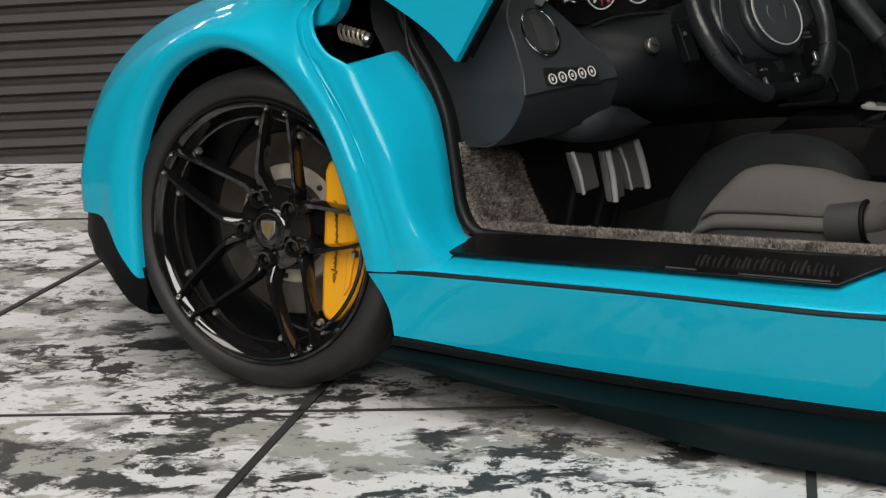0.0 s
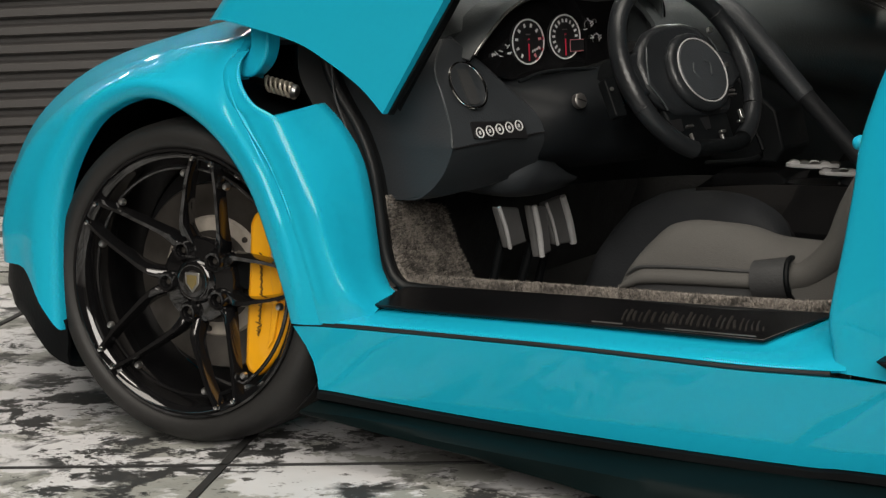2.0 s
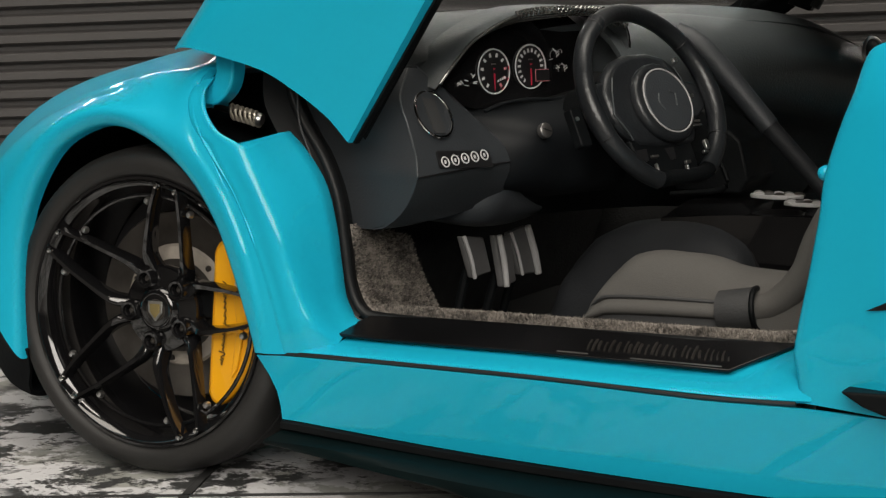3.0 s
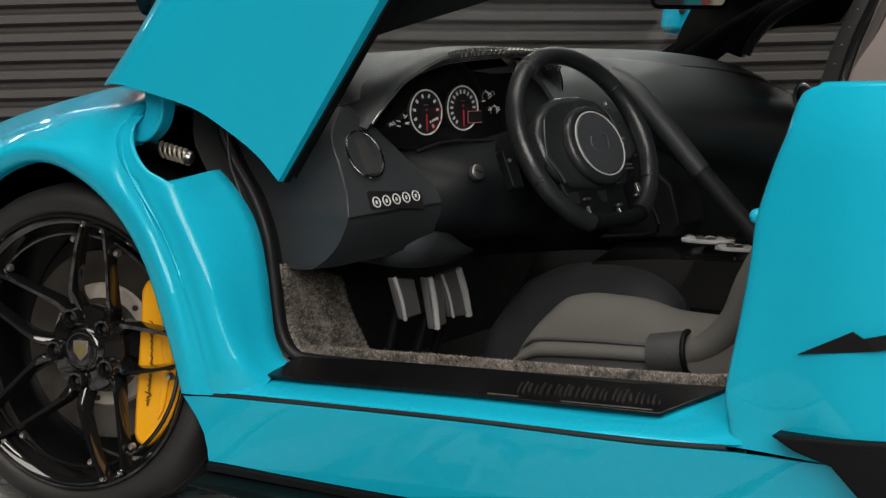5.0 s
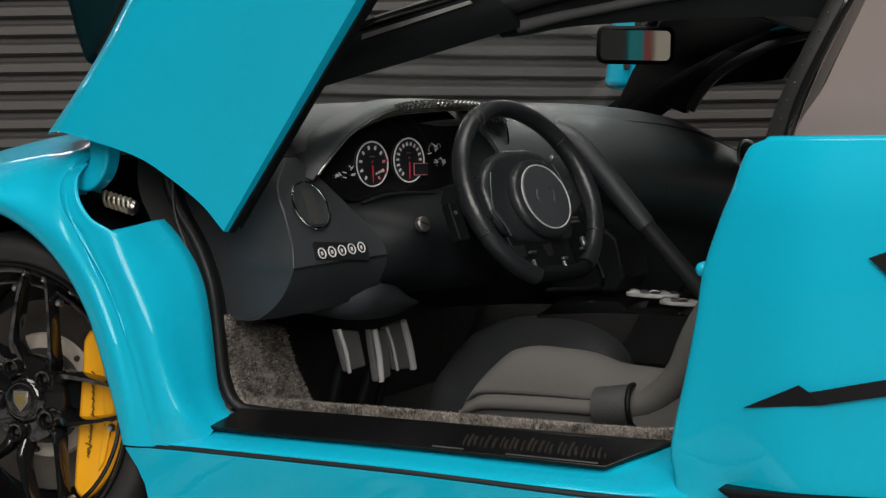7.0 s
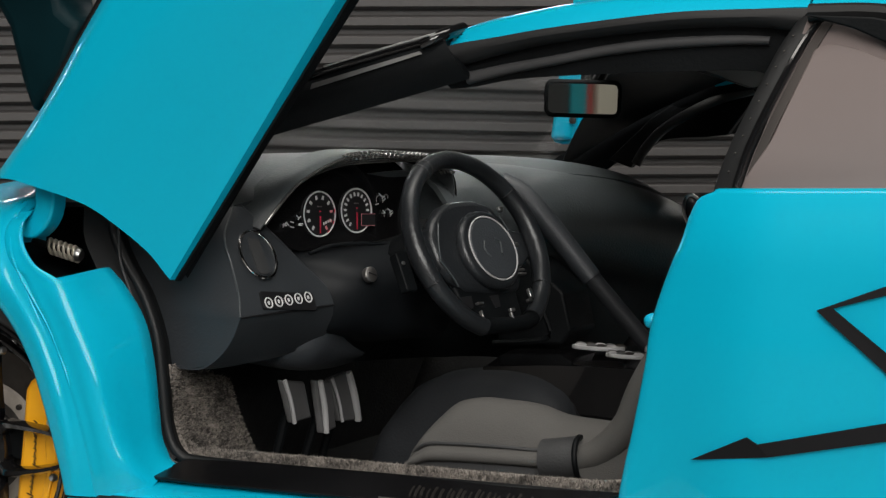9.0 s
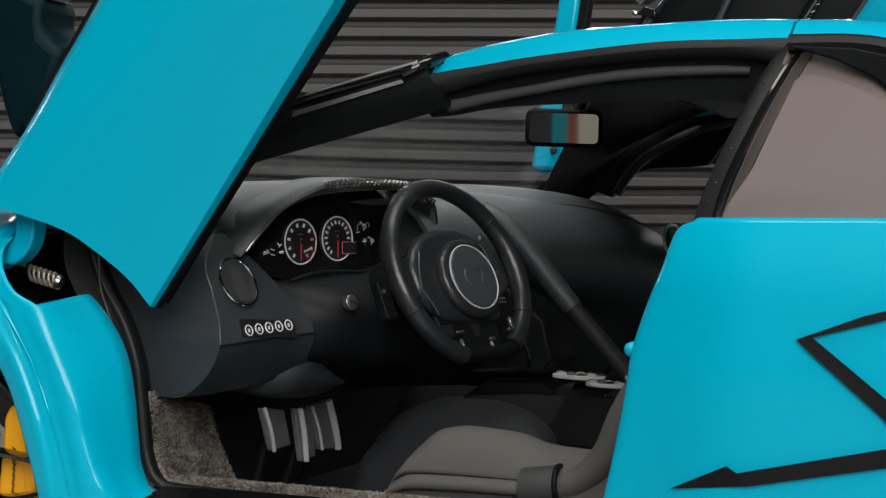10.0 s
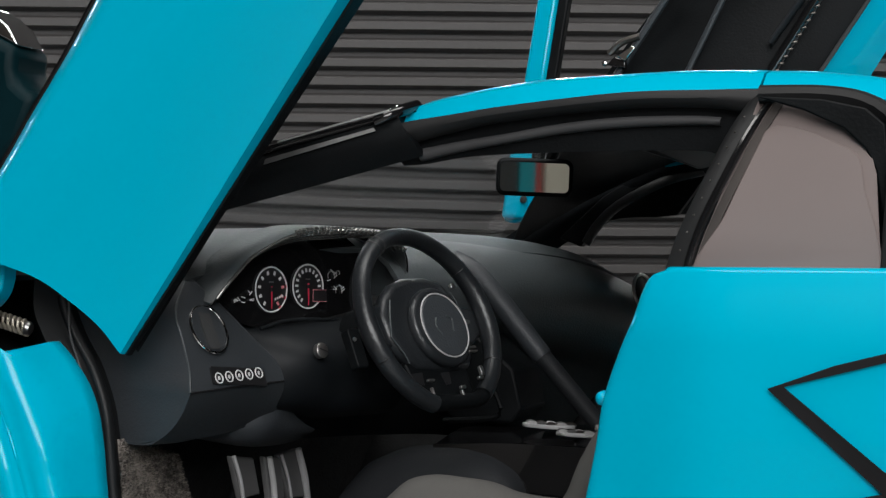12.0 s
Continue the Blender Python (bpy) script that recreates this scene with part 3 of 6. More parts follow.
def wheel(centre, side=-1.0, tilt=(0.0, 0.0)):
    """A black five twin-spoke wheel; centre of its outer face, side -1 faces -y."""
    w = new("wheel")
    w.parent = car
    tagged(w, "gloss black five twin-spoke wheel with a low-profile tyre")
    o = Vector((0, 0, 0))
    n = Vector((0, -1, 0))
    tyre = [(0.250, -0.006), (0.258, 0.004), (0.268, 0.007), (0.284, 0.004), (0.294, -0.008), (0.301, -0.024), (0.304, -0.048), (0.3045, -0.12), (0.304, -0.20), (0.297, -0.235), (0.27, -0.245), (0.24, -0.24)]
    part("tyre", lathe(tyre, o, n, 96), TYRE, w, "worn matt black tyre with a plain sidewall")
    for k in range(3):
        part("tread_groove", ring(o, n, 0.3030, 0.0035, 72, 6, lift=-0.07 - 0.05 * k), INK, w)
    rimp = [(0.2535, -0.008), (0.2500, 0.002), (0.2455, 0.002), (0.2420, -0.006), (0.2330, -0.012), (0.2290, -0.030), (0.2250, -0.05), (0.222, -0.12), (0.226, -0.20), (0.24, -0.23)]
    part("rim", lathe(rimp, o, n, 96), BLACK_GLOSS, w, "gloss black stepped rim")
    part("rim_bead", ring(o, n, 0.2145, 0.004, 80, 8, lift=-0.028), BLACK_GLOSS, w)
    m = axes(n)

    def at(r, a, h):
        return m @ Vector((r * math.cos(radians(a)), r * math.sin(radians(a)), h))
    # hub
    part("hub", lathe([(0.0001, -0.038), (0.031, -0.035), (0.038, -0.039), (0.044, -0.048), (0.060, -0.050), (0.078, -0.054), (0.082, -0.062), (0.076, -0.10), (0.05, -0.12)], o, n, 48), BLACK_GLOSS, w)
    cap = part("centre_cap", disc(at(0, 0, -0.041), n, 0.0275, 0.005), DARK_METAL, w, "dark centre cap with a small gold badge")
    part("badge", plate([(-0.016, 0.017), (0.016, 0.017), (0.015, -0.004), (0, -0.021), (-0.015, -0.004)], at(0, 0, -0.0365), n, 0.003), SILVER, cap, "silvery shield badge", bevel=0.001)
    part("badge_field", plate([(-0.011, 0.012), (0.011, 0.012), (0.010, -0.003), (0, -0.015), (-0.010, -0.003)], at(0, 0, -0.0338), n, 0.002), GOLD, cap)
    part("cap_ring", ring(at(0, 0, -0.038), n, 0.0315, 0.0036, 36, 8), BLACK_GLOSS, w)
    for k in range(5):
        a0 = SPOKE0 + 72 * k
        for sgn in (-1, 1):
            bm = bmesh.new()
            rows = []
            # each twin spoke: hub root, elbow, long blade, foot on the rim
            for r, da, h, wd, dp in ((0.046, 25, -0.060, 0.020, 0.03), (0.074, 26, -0.050, 0.018, 0.028), (0.100, 24.5, -0.037, 0.0155, 0.026), (0.122, 19.8, -0.029, 0.0125, 0.024),
                                     (0.155, 14.0, -0.020, 0.0108, 0.022), (0.190, 10.0, -0.011, 0.0098, 0.022), (0.218, 7.2, -0.005, 0.0098, 0.022), (0.240, 5.4, -0.001, 0.011, 0.018)):
                c = at(r, a0 + sgn * da, h)
                t = (at(1, a0 + sgn * da + 90, 0)).normalized()
                u = n
                rows.append([c - t * wd * 0.5, c - t * wd * 0.32 + u * 0.004, c + t * wd * 0.32 + u * 0.004, c + t * wd * 0.5, c + t * wd * 0.8 - u * dp, c - t * wd * 0.8 - u * dp, c - t * wd * 0.5])
            rows = [[p for p in r] for r in rows]
            cols = [spline([r[i] for r in rows], 22) for i in range(7)]
            rows = [[c[j] for c in cols] for j in range(23)]
            grid(rows, bm)
            part("spoke", bm, BLACK_GLOSS, w, angle=50)
            part("bolt", lathe([(0.0001, 0.008), (0.004, 0.007), (0.006, 0.003), (0.006, 0)], at(0.236, a0 + sgn * 5.0, -0.001), n, 10), CHROME, w)
        for sgn in (-1, 1):
            part("bolt", lathe([(0.0001, 0.012), (0.0045, 0.011), (0.0070, 0.006), (0.0070, 0)], at(0.204, a0 + sgn * 13.5, -0.024), n, 10), SILVER, w)
        part("web", loft([[at(0.068, a0 - 27, -0.054), at(0.064, a0, -0.058), at(0.068, a0 + 27, -0.054)], [at(0.05, a0 - 27, -0.075), at(0.05, a0, -0.075), at(0.05, a0 + 27, -0.075)]], 8), BLACK_GLOSS, w, solid=0.008)
        boss = part("lug_seat", lathe([(0.0085, -0.018), (0.0095, -0.004), (0.0125, 0.004), (0.0165, 0.005), (0.0195, 0.0), (0.021, -0.014)], at(0.061, a0 + 36, -0.038), n, 28), BLACK_GLOSS, w, "gloss black recessed lug socket")
        part("lug_nut", lathe([(0.0001, -0.004), (0.005, -0.005), (0.0075, -0.010), (0.0085, -0.018)], at(0.061, a0 + 36, -0.038), n, 6), DARK_METAL, boss, smooth=False)
    # brake
    part("brake_disc", lathe([(0.085, -0.115), (0.175, -0.115), (0.178, -0.12), (0.178, -0.14), (0.085, -0.14)], o, n, 72), DISC, w, "grey drilled brake disc")
    part("disc_hat", lathe([(0.03, -0.10), (0.088, -0.106)], o, n, 48), DARK_METAL, w)
    part("hub_carrier", lathe([(0.0001, -0.072), (0.026, -0.073), (0.030, -0.078), (0.031, -0.115)], at(0.098, 8, 0), n, 28), BLACK, w)
    part("hat_ring", lathe([(0.088, -0.106), (0.112, -0.107), (0.116, -0.113)], o, n, 48), DISC_HAT, w)
    for k in range(10):
        part("hat_bolt", lathe([(0.0001, 0.006), (0.005, 0.005), (0.006, 0)], at(0.102, k * 36 + 10, -0.107), n, 8), DARK_METAL, w)
    part("backing", lathe([(0.0001, -0.19), (0.225, -0.19)], o, n, 48), INK, w)
    # caliper at the rear of the disc
    outline = [(0.122, 0.132), (0.112, 0.112), (0.109, 0.05), (0.105, 0.0), (0.100, -0.07), (0.094, -0.15), (0.100, -0.166), (0.118, -0.176), (0.140, -0.160), (0.175, -0.125), (0.200, -0.07), (0.212, 0.0), (0.205, 0.06), (0.175, 0.115), (0.145, 0.140)]
    part("caliper", plate(outline, at(0, 0, -0.115), n, 0.055), YELLOW, w, "bright yellow brake caliper with dark lettering", bevel=0.010)
    part("caliper_rib", plate([(0.150, 0.10), (0.165, 0.09), (0.185, 0.0), (0.165, -0.10), (0.150, -0.12), (0.165, -0.02)], at(0, 0, -0.060), n, 0.006), YELLOW, w, bevel=0.003)
    # the script on the caliper as plain wavy strokes
    pen = random.Random(12)
    z = 0.060
    while z > -0.090:
        d = pen.uniform(0.009, 0.016)
        c = 0.140 + 0.10 * (0.02 - z) * (z - 0.02) * 4 - 0.06 * max(0, -z)
        h = 0.0075 if z > 0.06 or pen.random() < 0.2 else 0.0034
        part("caliper_mark", tube([(c - h, -0.0605 + 0.116, z), (c + h * 0.8, -0.0605 + 0.116, z - d * 0.3), (c - h * 0.5, -0.0605 + 0.116, z - d * 0.7), (c + h * 0.4, -0.0605 + 0.116, z - d)], 0.0011, 8, 5), INK, w, smooth=False)
        z -= d * 1.05
    m4 = Matrix.Translation(Vector(centre) * K) @ Matrix.Rotation(radians(tilt[0]), 4, "Z") @ Matrix.Rotation(radians(tilt[1]), 4, "X")
    w.matrix_world = (m4 if side < 0 else m4 @ Matrix.Rotation(math.pi, 4, "Z"))
    return w


SPOKE0 = 149.0
wheel((-0.007, -0.93, 0.3045), -1, (0.7, -0.5))


# ---------------------------------------------------------------- sills and skirts
skirt_top = [(0.251, -0.9490, 0.2520), (0.34, -0.9510, 0.2560), (0.607, -0.9520, 0.2575), (0.815, -0.9525, 0.2570), (1.01, -0.9530, 0.2530), (1.10, -0.9535, 0.2520), (1.235, -0.957, 0.2550), (1.50, -0.985, 0.257), (2.05, -1.0, 0.26)]
skirt_low = [(0.290, -0.9320, 0.1373), (0.325, -0.9300, 0.1356), (0.457, -0.9190, 0.1240), (0.628, -0.9100, 0.1123), (0.793, -0.9050, 0.1053), (0.989, -0.9020, 0.0995), (1.178, -0.9040, 0.0975), (1.32, -0.915, 0.103), (2.05, -0.95, 0.103)]
bow = [(-0.004, 0.0), (-0.0002, 0.004), (0.0, 0.012), (0.10, 0.012), (0.30, 0.007), (0.55, 0.001), (0.80, 0.0), (0.965, 0.0), (1.0, -0.0015)]
rows = []
for u, out in bow:
    r = []
    for i, (a, b) in enumerate(zip(skirt_top, skirt_low)):
        p = vec(a).lerp(vec(b), max(u, 0)) + Vector((0, -0.16 * out + (0.006 if u < 0 else 0), 0))
        if i == 0:
            p.x += 0.013 * math.sin(math.pi * min(max(u, 0), 1))
        r.append(p)
    rows.append(spline(r, 60))
rows.append([p + Vector((0, 0.030, -0.001)) for p in rows[-1]])
part("side_skirt", grid(rows), PAINT, car, "glossy teal flat side skirt panel below the door sill", solid=-0.004, angle=50)
lip_y = [0.0, -0.008, -0.012, -0.012, -0.002]
rows = [[p + Vector((0.0, 0.006 + dy, dz)) for p in spline(skirt_low, 60)] for dy, dz in zip(lip_y, (-0.001, -0.002, -0.005, -0.016, -0.021))]
part("skirt_lip", grid(rows), BLACK, car, "matt black lip along the skirt", solid=-0.004)
bm = loft([[(0.290, -0.928, 0.118), (0.455, -0.916, 0.106), (0.772, -0.905, 0.088), (1.07, -0.905, 0.082), (1.45, -0.92, 0.086)],
           [(0.272, -0.952, 0.106), (0.44, -0.958, 0.096), (0.76, -0.966, 0.070), (1.05, -0.980, 0.052), (1.45, -1.0, 0.040)],
           [(0.262, -0.955, 0.098), (0.43, -0.960, 0.085), (0.75, -0.970, 0.050), (1.04, -0.985, 0.026), (1.45, -1.0, 0.010)],
           [(0.262, -0.93, 0.090), (0.42, -0.945, 0.078), (0.74, -0.965, 0.040), (1.03, -0.985, 0.014), (1.45, -1.0, 0.004)],
           [(0.27, -0.80, 0.086), (0.42, -0.80, 0.076), (0.74, -0.80, 0.040), (1.03, -0.80, 0.014), (1.45, -0.80, 0.003)]], 40, 16)
part("lower_skirt", bm, SKIRT, car, "black lower side skirt edge above the floor, teal reflection in its colour", solid=-0.008)
# sill top between the skirt and the tread plate, rising at its rear end
bm = loft([[(0.310, -0.940, 0.2560), (0.46, -0.944, 0.2600), (0.78, -0.944, 0.2615), (1.07, -0.944, 0.2580), (1.18, -0.946, 0.259), (1.25, -0.946, 0.262)],
           [(0.320, -0.950, 0.2625), (0.46, -0.9525, 0.2655), (0.78, -0.9525, 0.2665), (1.07, -0.9525, 0.2625), (1.18, -0.953, 0.264), (1.25, -0.953, 0.268)],
           [(0.345, -0.940, 0.2690), (0.46, -0.943, 0.2710), (0.78, -0.943, 0.2715), (1.07, -0.943, 0.2680), (1.18, -0.945, 0.270), (1.25, -0.945, 0.282)],
           [(0.372, -0.918, 0.2760), (0.46, -0.917, 0.2770), (0.78, -0.917, 0.2770), (1.07, -0.917, 0.2740), (1.18, -0.920, 0.281), (1.25, -0.925, 0.310)],
           [(0.388, -0.890, 0.2800), (0.46, -0.890, 0.2795), (0.78, -0.890, 0.2815), (1.07, -0.888, 0.2790), (1.17, -0.880, 0.296), (1.24, -0.890, 0.335)],
           [(0.392, -0.85, 0.2880), (0.46, -0.85, 0.291), (0.78, -0.85, 0.294), (1.07, -0.85, 0.295), (1.17, -0.84, 0.308), (1.235, -0.85, 0.350)],
           [(0.396, -0.78, 0.2960), (0.46, -0.78, 0.302), (0.78, -0.78, 0.306), (1.07, -0.78, 0.306), (1.17, -0.79, 0.315), (1.235, -0.80, 0.352)]], 40, 24)
part("door_sill", bm, PAINT, car, "teal door sill", solid=-0.006)
part("sill_gap", tube([(0.262, -0.9465, 0.2548), (0.36, -0.9490, 0.2605), (0.607, -0.9495, 0.2615), (0.815, -0.9495, 0.2612), (1.01, -0.9495, 0.2570), (1.10, -0.9495, 0.2560), (1.226, -0.951, 0.2600)], 0.0046, 30, 6), INK, car)
# tread plate
bm = grid([[(0.374, -0.866, 0.290), (0.376, -0.893, 0.2860), (0.46, -0.894, 0.2850), (0.75, -0.893, 0.2870), (1.02, -0.892, 0.2860), (1.098, -0.890, 0.2850)],
           [(0.386, -0.846, 0.296), (0.40, -0.848, 0.2960), (0.46, -0.848, 0.2960), (0.75, -0.848, 0.2985), (1.02, -0.848, 0.2995), (1.142, -0.848, 0.3040)],
           [(0.402, -0.795, 0.309), (0.43, -0.795, 0.3095), (0.46, -0.795, 0.3100), (0.75, -0.795, 0.3140), (1.02, -0.795, 0.3150), (1.185, -0.795, 0.320)]])
plate_ob = part("tread_plate", bm, TREAD, car, "gloss black door sill tread plate with embossed script", solid=0.006, bevel=0.002)
script = bmesh.new()
rnd = random.Random(4)


def on_plate(x, v, lift=0.0068):
    """A point of the tread plate, v from its front edge to the back."""
    return Vector((x, -0.892 + 0.097 * v, 0.2865 + 0.028 * v + lift))


x = 0.842
while x < 1.085:
    w, lo, hi = rnd.uniform(0.008, 0.013), 0.24 + rnd.uniform(-0.04, 0.04), 0.56 + rnd.uniform(-0.06, 0.10)
    tube([on_plate(x, hi), on_plate(x + 0.002, (lo + hi) / 2), on_plate(x + 0.006, lo)], rnd.choice((0.0018, 0.0026)), 6, 5, script)
    x += w
# thin pale lines along the plate's front edge
for a, b, v in ((0.80, 0.855, 0.06), (0.93, 1.085, 0.04)):
    part("edge_line", tube([on_plate(a, v, 0.007), on_plate((a + b) / 2, v, 0.007), on_plate(b, v, 0.007)], 0.0012, 10, 5), PEDAL, plate_ob)
part("embossed_script", script, DARK_METAL, plate_ob, "plain embossed strokes").name = "embossed_script"

# black seal round the door opening
seal_path = [(0.235, -0.80, 0.76), (0.236, -0.80, 0.705), (0.262, -0.80, 0.650), (0.302, -0.80, 0.590), (0.330, -0.80, 0.520), (0.343, -0.80, 0.440), (0.353, -0.80, 0.370), (0.368, -0.80, 0.330), (0.385, -0.80, 0.314), (0.415, -0.798, 0.307), (0.60, -0.797, 0.305), (0.85, -0.797, 0.309), (1.16, -0.797, 0.313)]
part("door_seal", tube(seal_path, 0.011, 90, 10), SEAL, car, "black rubber door seal")
bm = loft([[(x - 0.03, -0.845, z - 0.012) for x, y, z in seal_path[:9]], [(x - 0.012, -0.822, z - 0.006) for x, y, z in seal_path[:9]], [(x + 0.004, -0.79, z) for x, y, z in seal_path[:9]], [(x - 0.02, -0.70, z) for x, y, z in seal_path[:9]]], 30, 8)
part("door_jamb", bm, SEAL, car, "black door jamb", solid=-0.006)
bm = loft([[(0.12, -0.72, 0.78), (0.10, -0.70, 0.66), (0.12, -0.72, 0.56)], [(0.21, -0.80, 0.78), (0.215, -0.80, 0.66), (0.24, -0.82, 0.58)]], 10, 6)
part("hinge_well", bm, BLACK, car, "black hinge well behind the wing", solid=-0.01)
part("seal_edge", tube([(0.216, -0.81, 0.745), (0.219, -0.81, 0.721), (0.223, -0.81, 0.681), (0.228, -0.81, 0.640)], 0.0020, 12, 6), SEAT_DARK, car)
part("seal_edge", tube([(0.258, -0.818, 0.707), (0.263, -0.818, 0.652), (0.285, -0.818, 0.597), (0.309, -0.818, 0.544), (0.328, -0.818, 0.476), (0.336, -0.818, 0.416), (0.345, -0.818, 0.355), (0.358, -0.818, 0.325), (0.382, -0.818, 0.306), (0.417, -0.818, 0.299)], 0.0022, 40, 6), SEAT_DARK, car, "thin grey seal edge")
part("hinge_well_floor", slab([(0.05, 0.575), (0.20, 0.595), (0.20, 0.58), (0.05, 0.56)], -0.90, -0.70), BLACK, car)
part("hinge_well_side", slab([(0.03, 0.56), (0.27, 0.58), (0.25, 0.80), (0.03, 0.79)], -0.70, -0.69), BLACK, car)
# coil spring of the door strut
coil = []
for i in range(61):
    a = i / 60 * 6 * 2 * math.pi
    u = i / 60
    c = Vector((0.104, -0.80, 0.669)).lerp(Vector((0.166, -0.80, 0.655)), u)
    coil.append(c + Vector((0.2 * math.cos(a) * 0.0125, 0.4 * math.cos(a) * 0.0125, math.sin(a) * 0.0125)))
part("strut_spring", tube(coil, 0.0034, 190, 8), SPRING, car, "small coil spring of the door strut")
part("strut_rod", tube([(0.07, -0.80, 0.677), (0.172, -0.80, 0.654)], 0.006, 4, 10), DARK_METAL, car)
part("strut_cap", lathe([(0.0001, 0.006), (0.010, 0.005), (0.013, 0.0), (0.013, -0.004)], (0.167, -0.80, 0.655), (0.97, 0.05, -0.2), 16), SILVER, car)


# ---------------------------------------------------------------- rear quarter, roof, pillars
def skin_y(x, z):
    """The panel's outer face away from its front edge."""
    t = min(max((x - 1.20) / 0.25, 0), 1)
    f = min(max((z - 0.29) / 0.51, 0), 1)
    return -0.945 - 0.06 * t * t * (3 - 2 * t) + 0.03 * max(0, (z - 0.70) / 0.13) ** 2 - 0.01 * math.sin(math.pi * f)


edge = [(1.226, 0.262), (1.223, 0.300), (1.217, 0.336), (1.2245, 0.385), (1.239, 0.455), (1.2545, 0.545), (1.263, 0.612), (1.286, 0.686), (1.305, 0.735), (1.316, 0.775), (1.327, 0.798), (1.350, 0.8085)]
rows = []
for p in spline([(x, 0, z) for x, z in edge], 56):
    xf, z = p.x, p.z
    y0 = skin_y(xf, z)
    r = [(xf + 0.020, y0 + 0.150, z), (xf + 0.006, y0 + 0.085, z), (xf + 0.001, y0 + 0.030, z), (xf - 0.0005, y0 + 0.016, z), (xf + 0.001, y0 + 0.008, z)]
    for j in range(27):
        x = xf + 0.003 + (2.05 - xf - 0.003) * (j / 26) ** 1.9
        r.append((x, skin_y(x, z) + 0.0055 * math.exp(-(x - xf - 0.003) / 0.006), z + 0.014 * min(max((x - 1.35) / 0.4, 0), 1) * max(0, (z - 0.6) / 0.21)))
    rows.append(r)
last = rows[-1]
rows.append([(x + 0.002, y + 0.004 + 0.002 * (i > 4), z + 0.0035) for i, (x, y, z) in enumerate(last)])
rows.append([(x + 0.005, y + 0.012 + 0.006 * (i > 4), z + 0.005) for i, (x, y, z) in enumerate(last)])
rows.append([(x + 0.008, -0.78 if i > 2 else y + 0.01, z + 0.003) for i, (x, y, z) in enumerate(last)])
part("rear_quarter", grid(rows), PAINT, car, "glossy teal rear quarter panel with black sticker stripes", solid=-0.006, angle=55)
part("lock_nub", lathe([(0.0001, 0.009), (0.006, 0.008), (0.010, 0.004), (0.012, -0.004)], (1.257, -0.936, 0.612), (-0.5, -0.85, 0), 20), PAINT, car, "small teal lock stud")


def decal(name, outline):
    """A sticker that follows the quarter panel, 3 mm proud."""
    bm = bmesh.new()
    vs = []
    for x, z in outline:
        vs.append(bm.verts.new((x, skin_y(x, z) - 0.006, z)))
    fc = bm.faces.new(vs)
    bmesh.ops.triangulate(bm, faces=[fc])
    return part(name, bm, DECAL, car, "matt black sticker stripe", solid=0.002, smooth=False)


decal("sticker", [(1.519, 0.648), (1.611, 0.686), (1.68, 0.707), (1.95, 0.76), (1.95, 0.748), (1.68, 0.694), (1.542, 0.652), (1.538, 0.645), (1.684, 0.545), (1.95, 0.395), (1.95, 0.36), (1.686, 0.512)])
decal("sticker", [(1.341, 0.419), (1.427, 0.462), (1.443, 0.453), (1.646, 0.504), (1.9, 0.57), (1.9, 0.535), (1.648, 0.478), (1.46, 0.436)])
bm = slab([(1.309, 0.300), (1.42, 0.303), (1.60, 0.312), (2.0, 0.33), (2.0, 0.12), (1.50, 0.16), (1.40, 0.262), (1.345, 0.279)], -1.018, -0.93)
part("side_intake", bm, BLACK, car, "black air intake wedge behind the door", bevel=0.006)

# roof
edge_hi = [(0.786, -0.570, 1.066), (0.806, -0.57, 1.078), (0.894, -0.57, 1.099), (1.017, -0.57, 1.120), (1.148, -0.57, 1.131), (1.279, -0.57, 1.139), (1.398, -0.57, 1.141), (1.415, -0.57, 1.1405)]
edge_lo = [(0.787, -0.615, 1.040), (0.815, -0.62, 1.044), (0.894, -0.62, 1.059), (1.017, -0.62, 1.079), (1.148, -0.62, 1.094), (1.279, -0.62, 1.102), (1.398, -0.62, 1.107), (1.412, -0.62, 1.107)]


def roof_rows(hi, lo):
    c = [lo, [((a[0] + b[0]) / 2, -0.608, (a[2] + b[2]) / 2 + 0.004) for a, b in zip(hi, lo)], [(x, -0.583, z - 0.004) for x, y, z in hi], [(x, -0.55, z + 0.003) for x, y, z in hi]]
    for y, up in ((-0.3, 0.010), (0, 0.012), (0.3, 0.010)):
        c.append([(x + 0.15 * (y + 0.57), y, z + up) for x, _, z in hi])
    c += [[(x + 0.15 * 1.12, 0.55, z) for x, y, z in hi], [(x + 0.15 * 1.17, 0.60, z) for x, y, z in lo]]
    return c


part("roof", loft(roof_rows(edge_hi, edge_lo), 28, 30), PAINT, car, "teal roof panel", solid=-0.01)
hi2 = [(1.419, -0.57, 1.140), (1.50, -0.57, 1.139), (1.608, -0.57, 1.129), (1.75, -0.57, 1.105), (2.0, -0.57, 1.04)]
lo2 = [(1.416, -0.62, 1.106), (1.50, -0.625, 1.104), (1.615, -0.635, 1.090), (1.75, -0.66, 1.060), (2.0, -0.70, 0.98)]
part("roof_rear", loft(roof_rows(hi2, lo2), 20, 30), PAINT, car, "teal rear roof section", solid=-0.01)

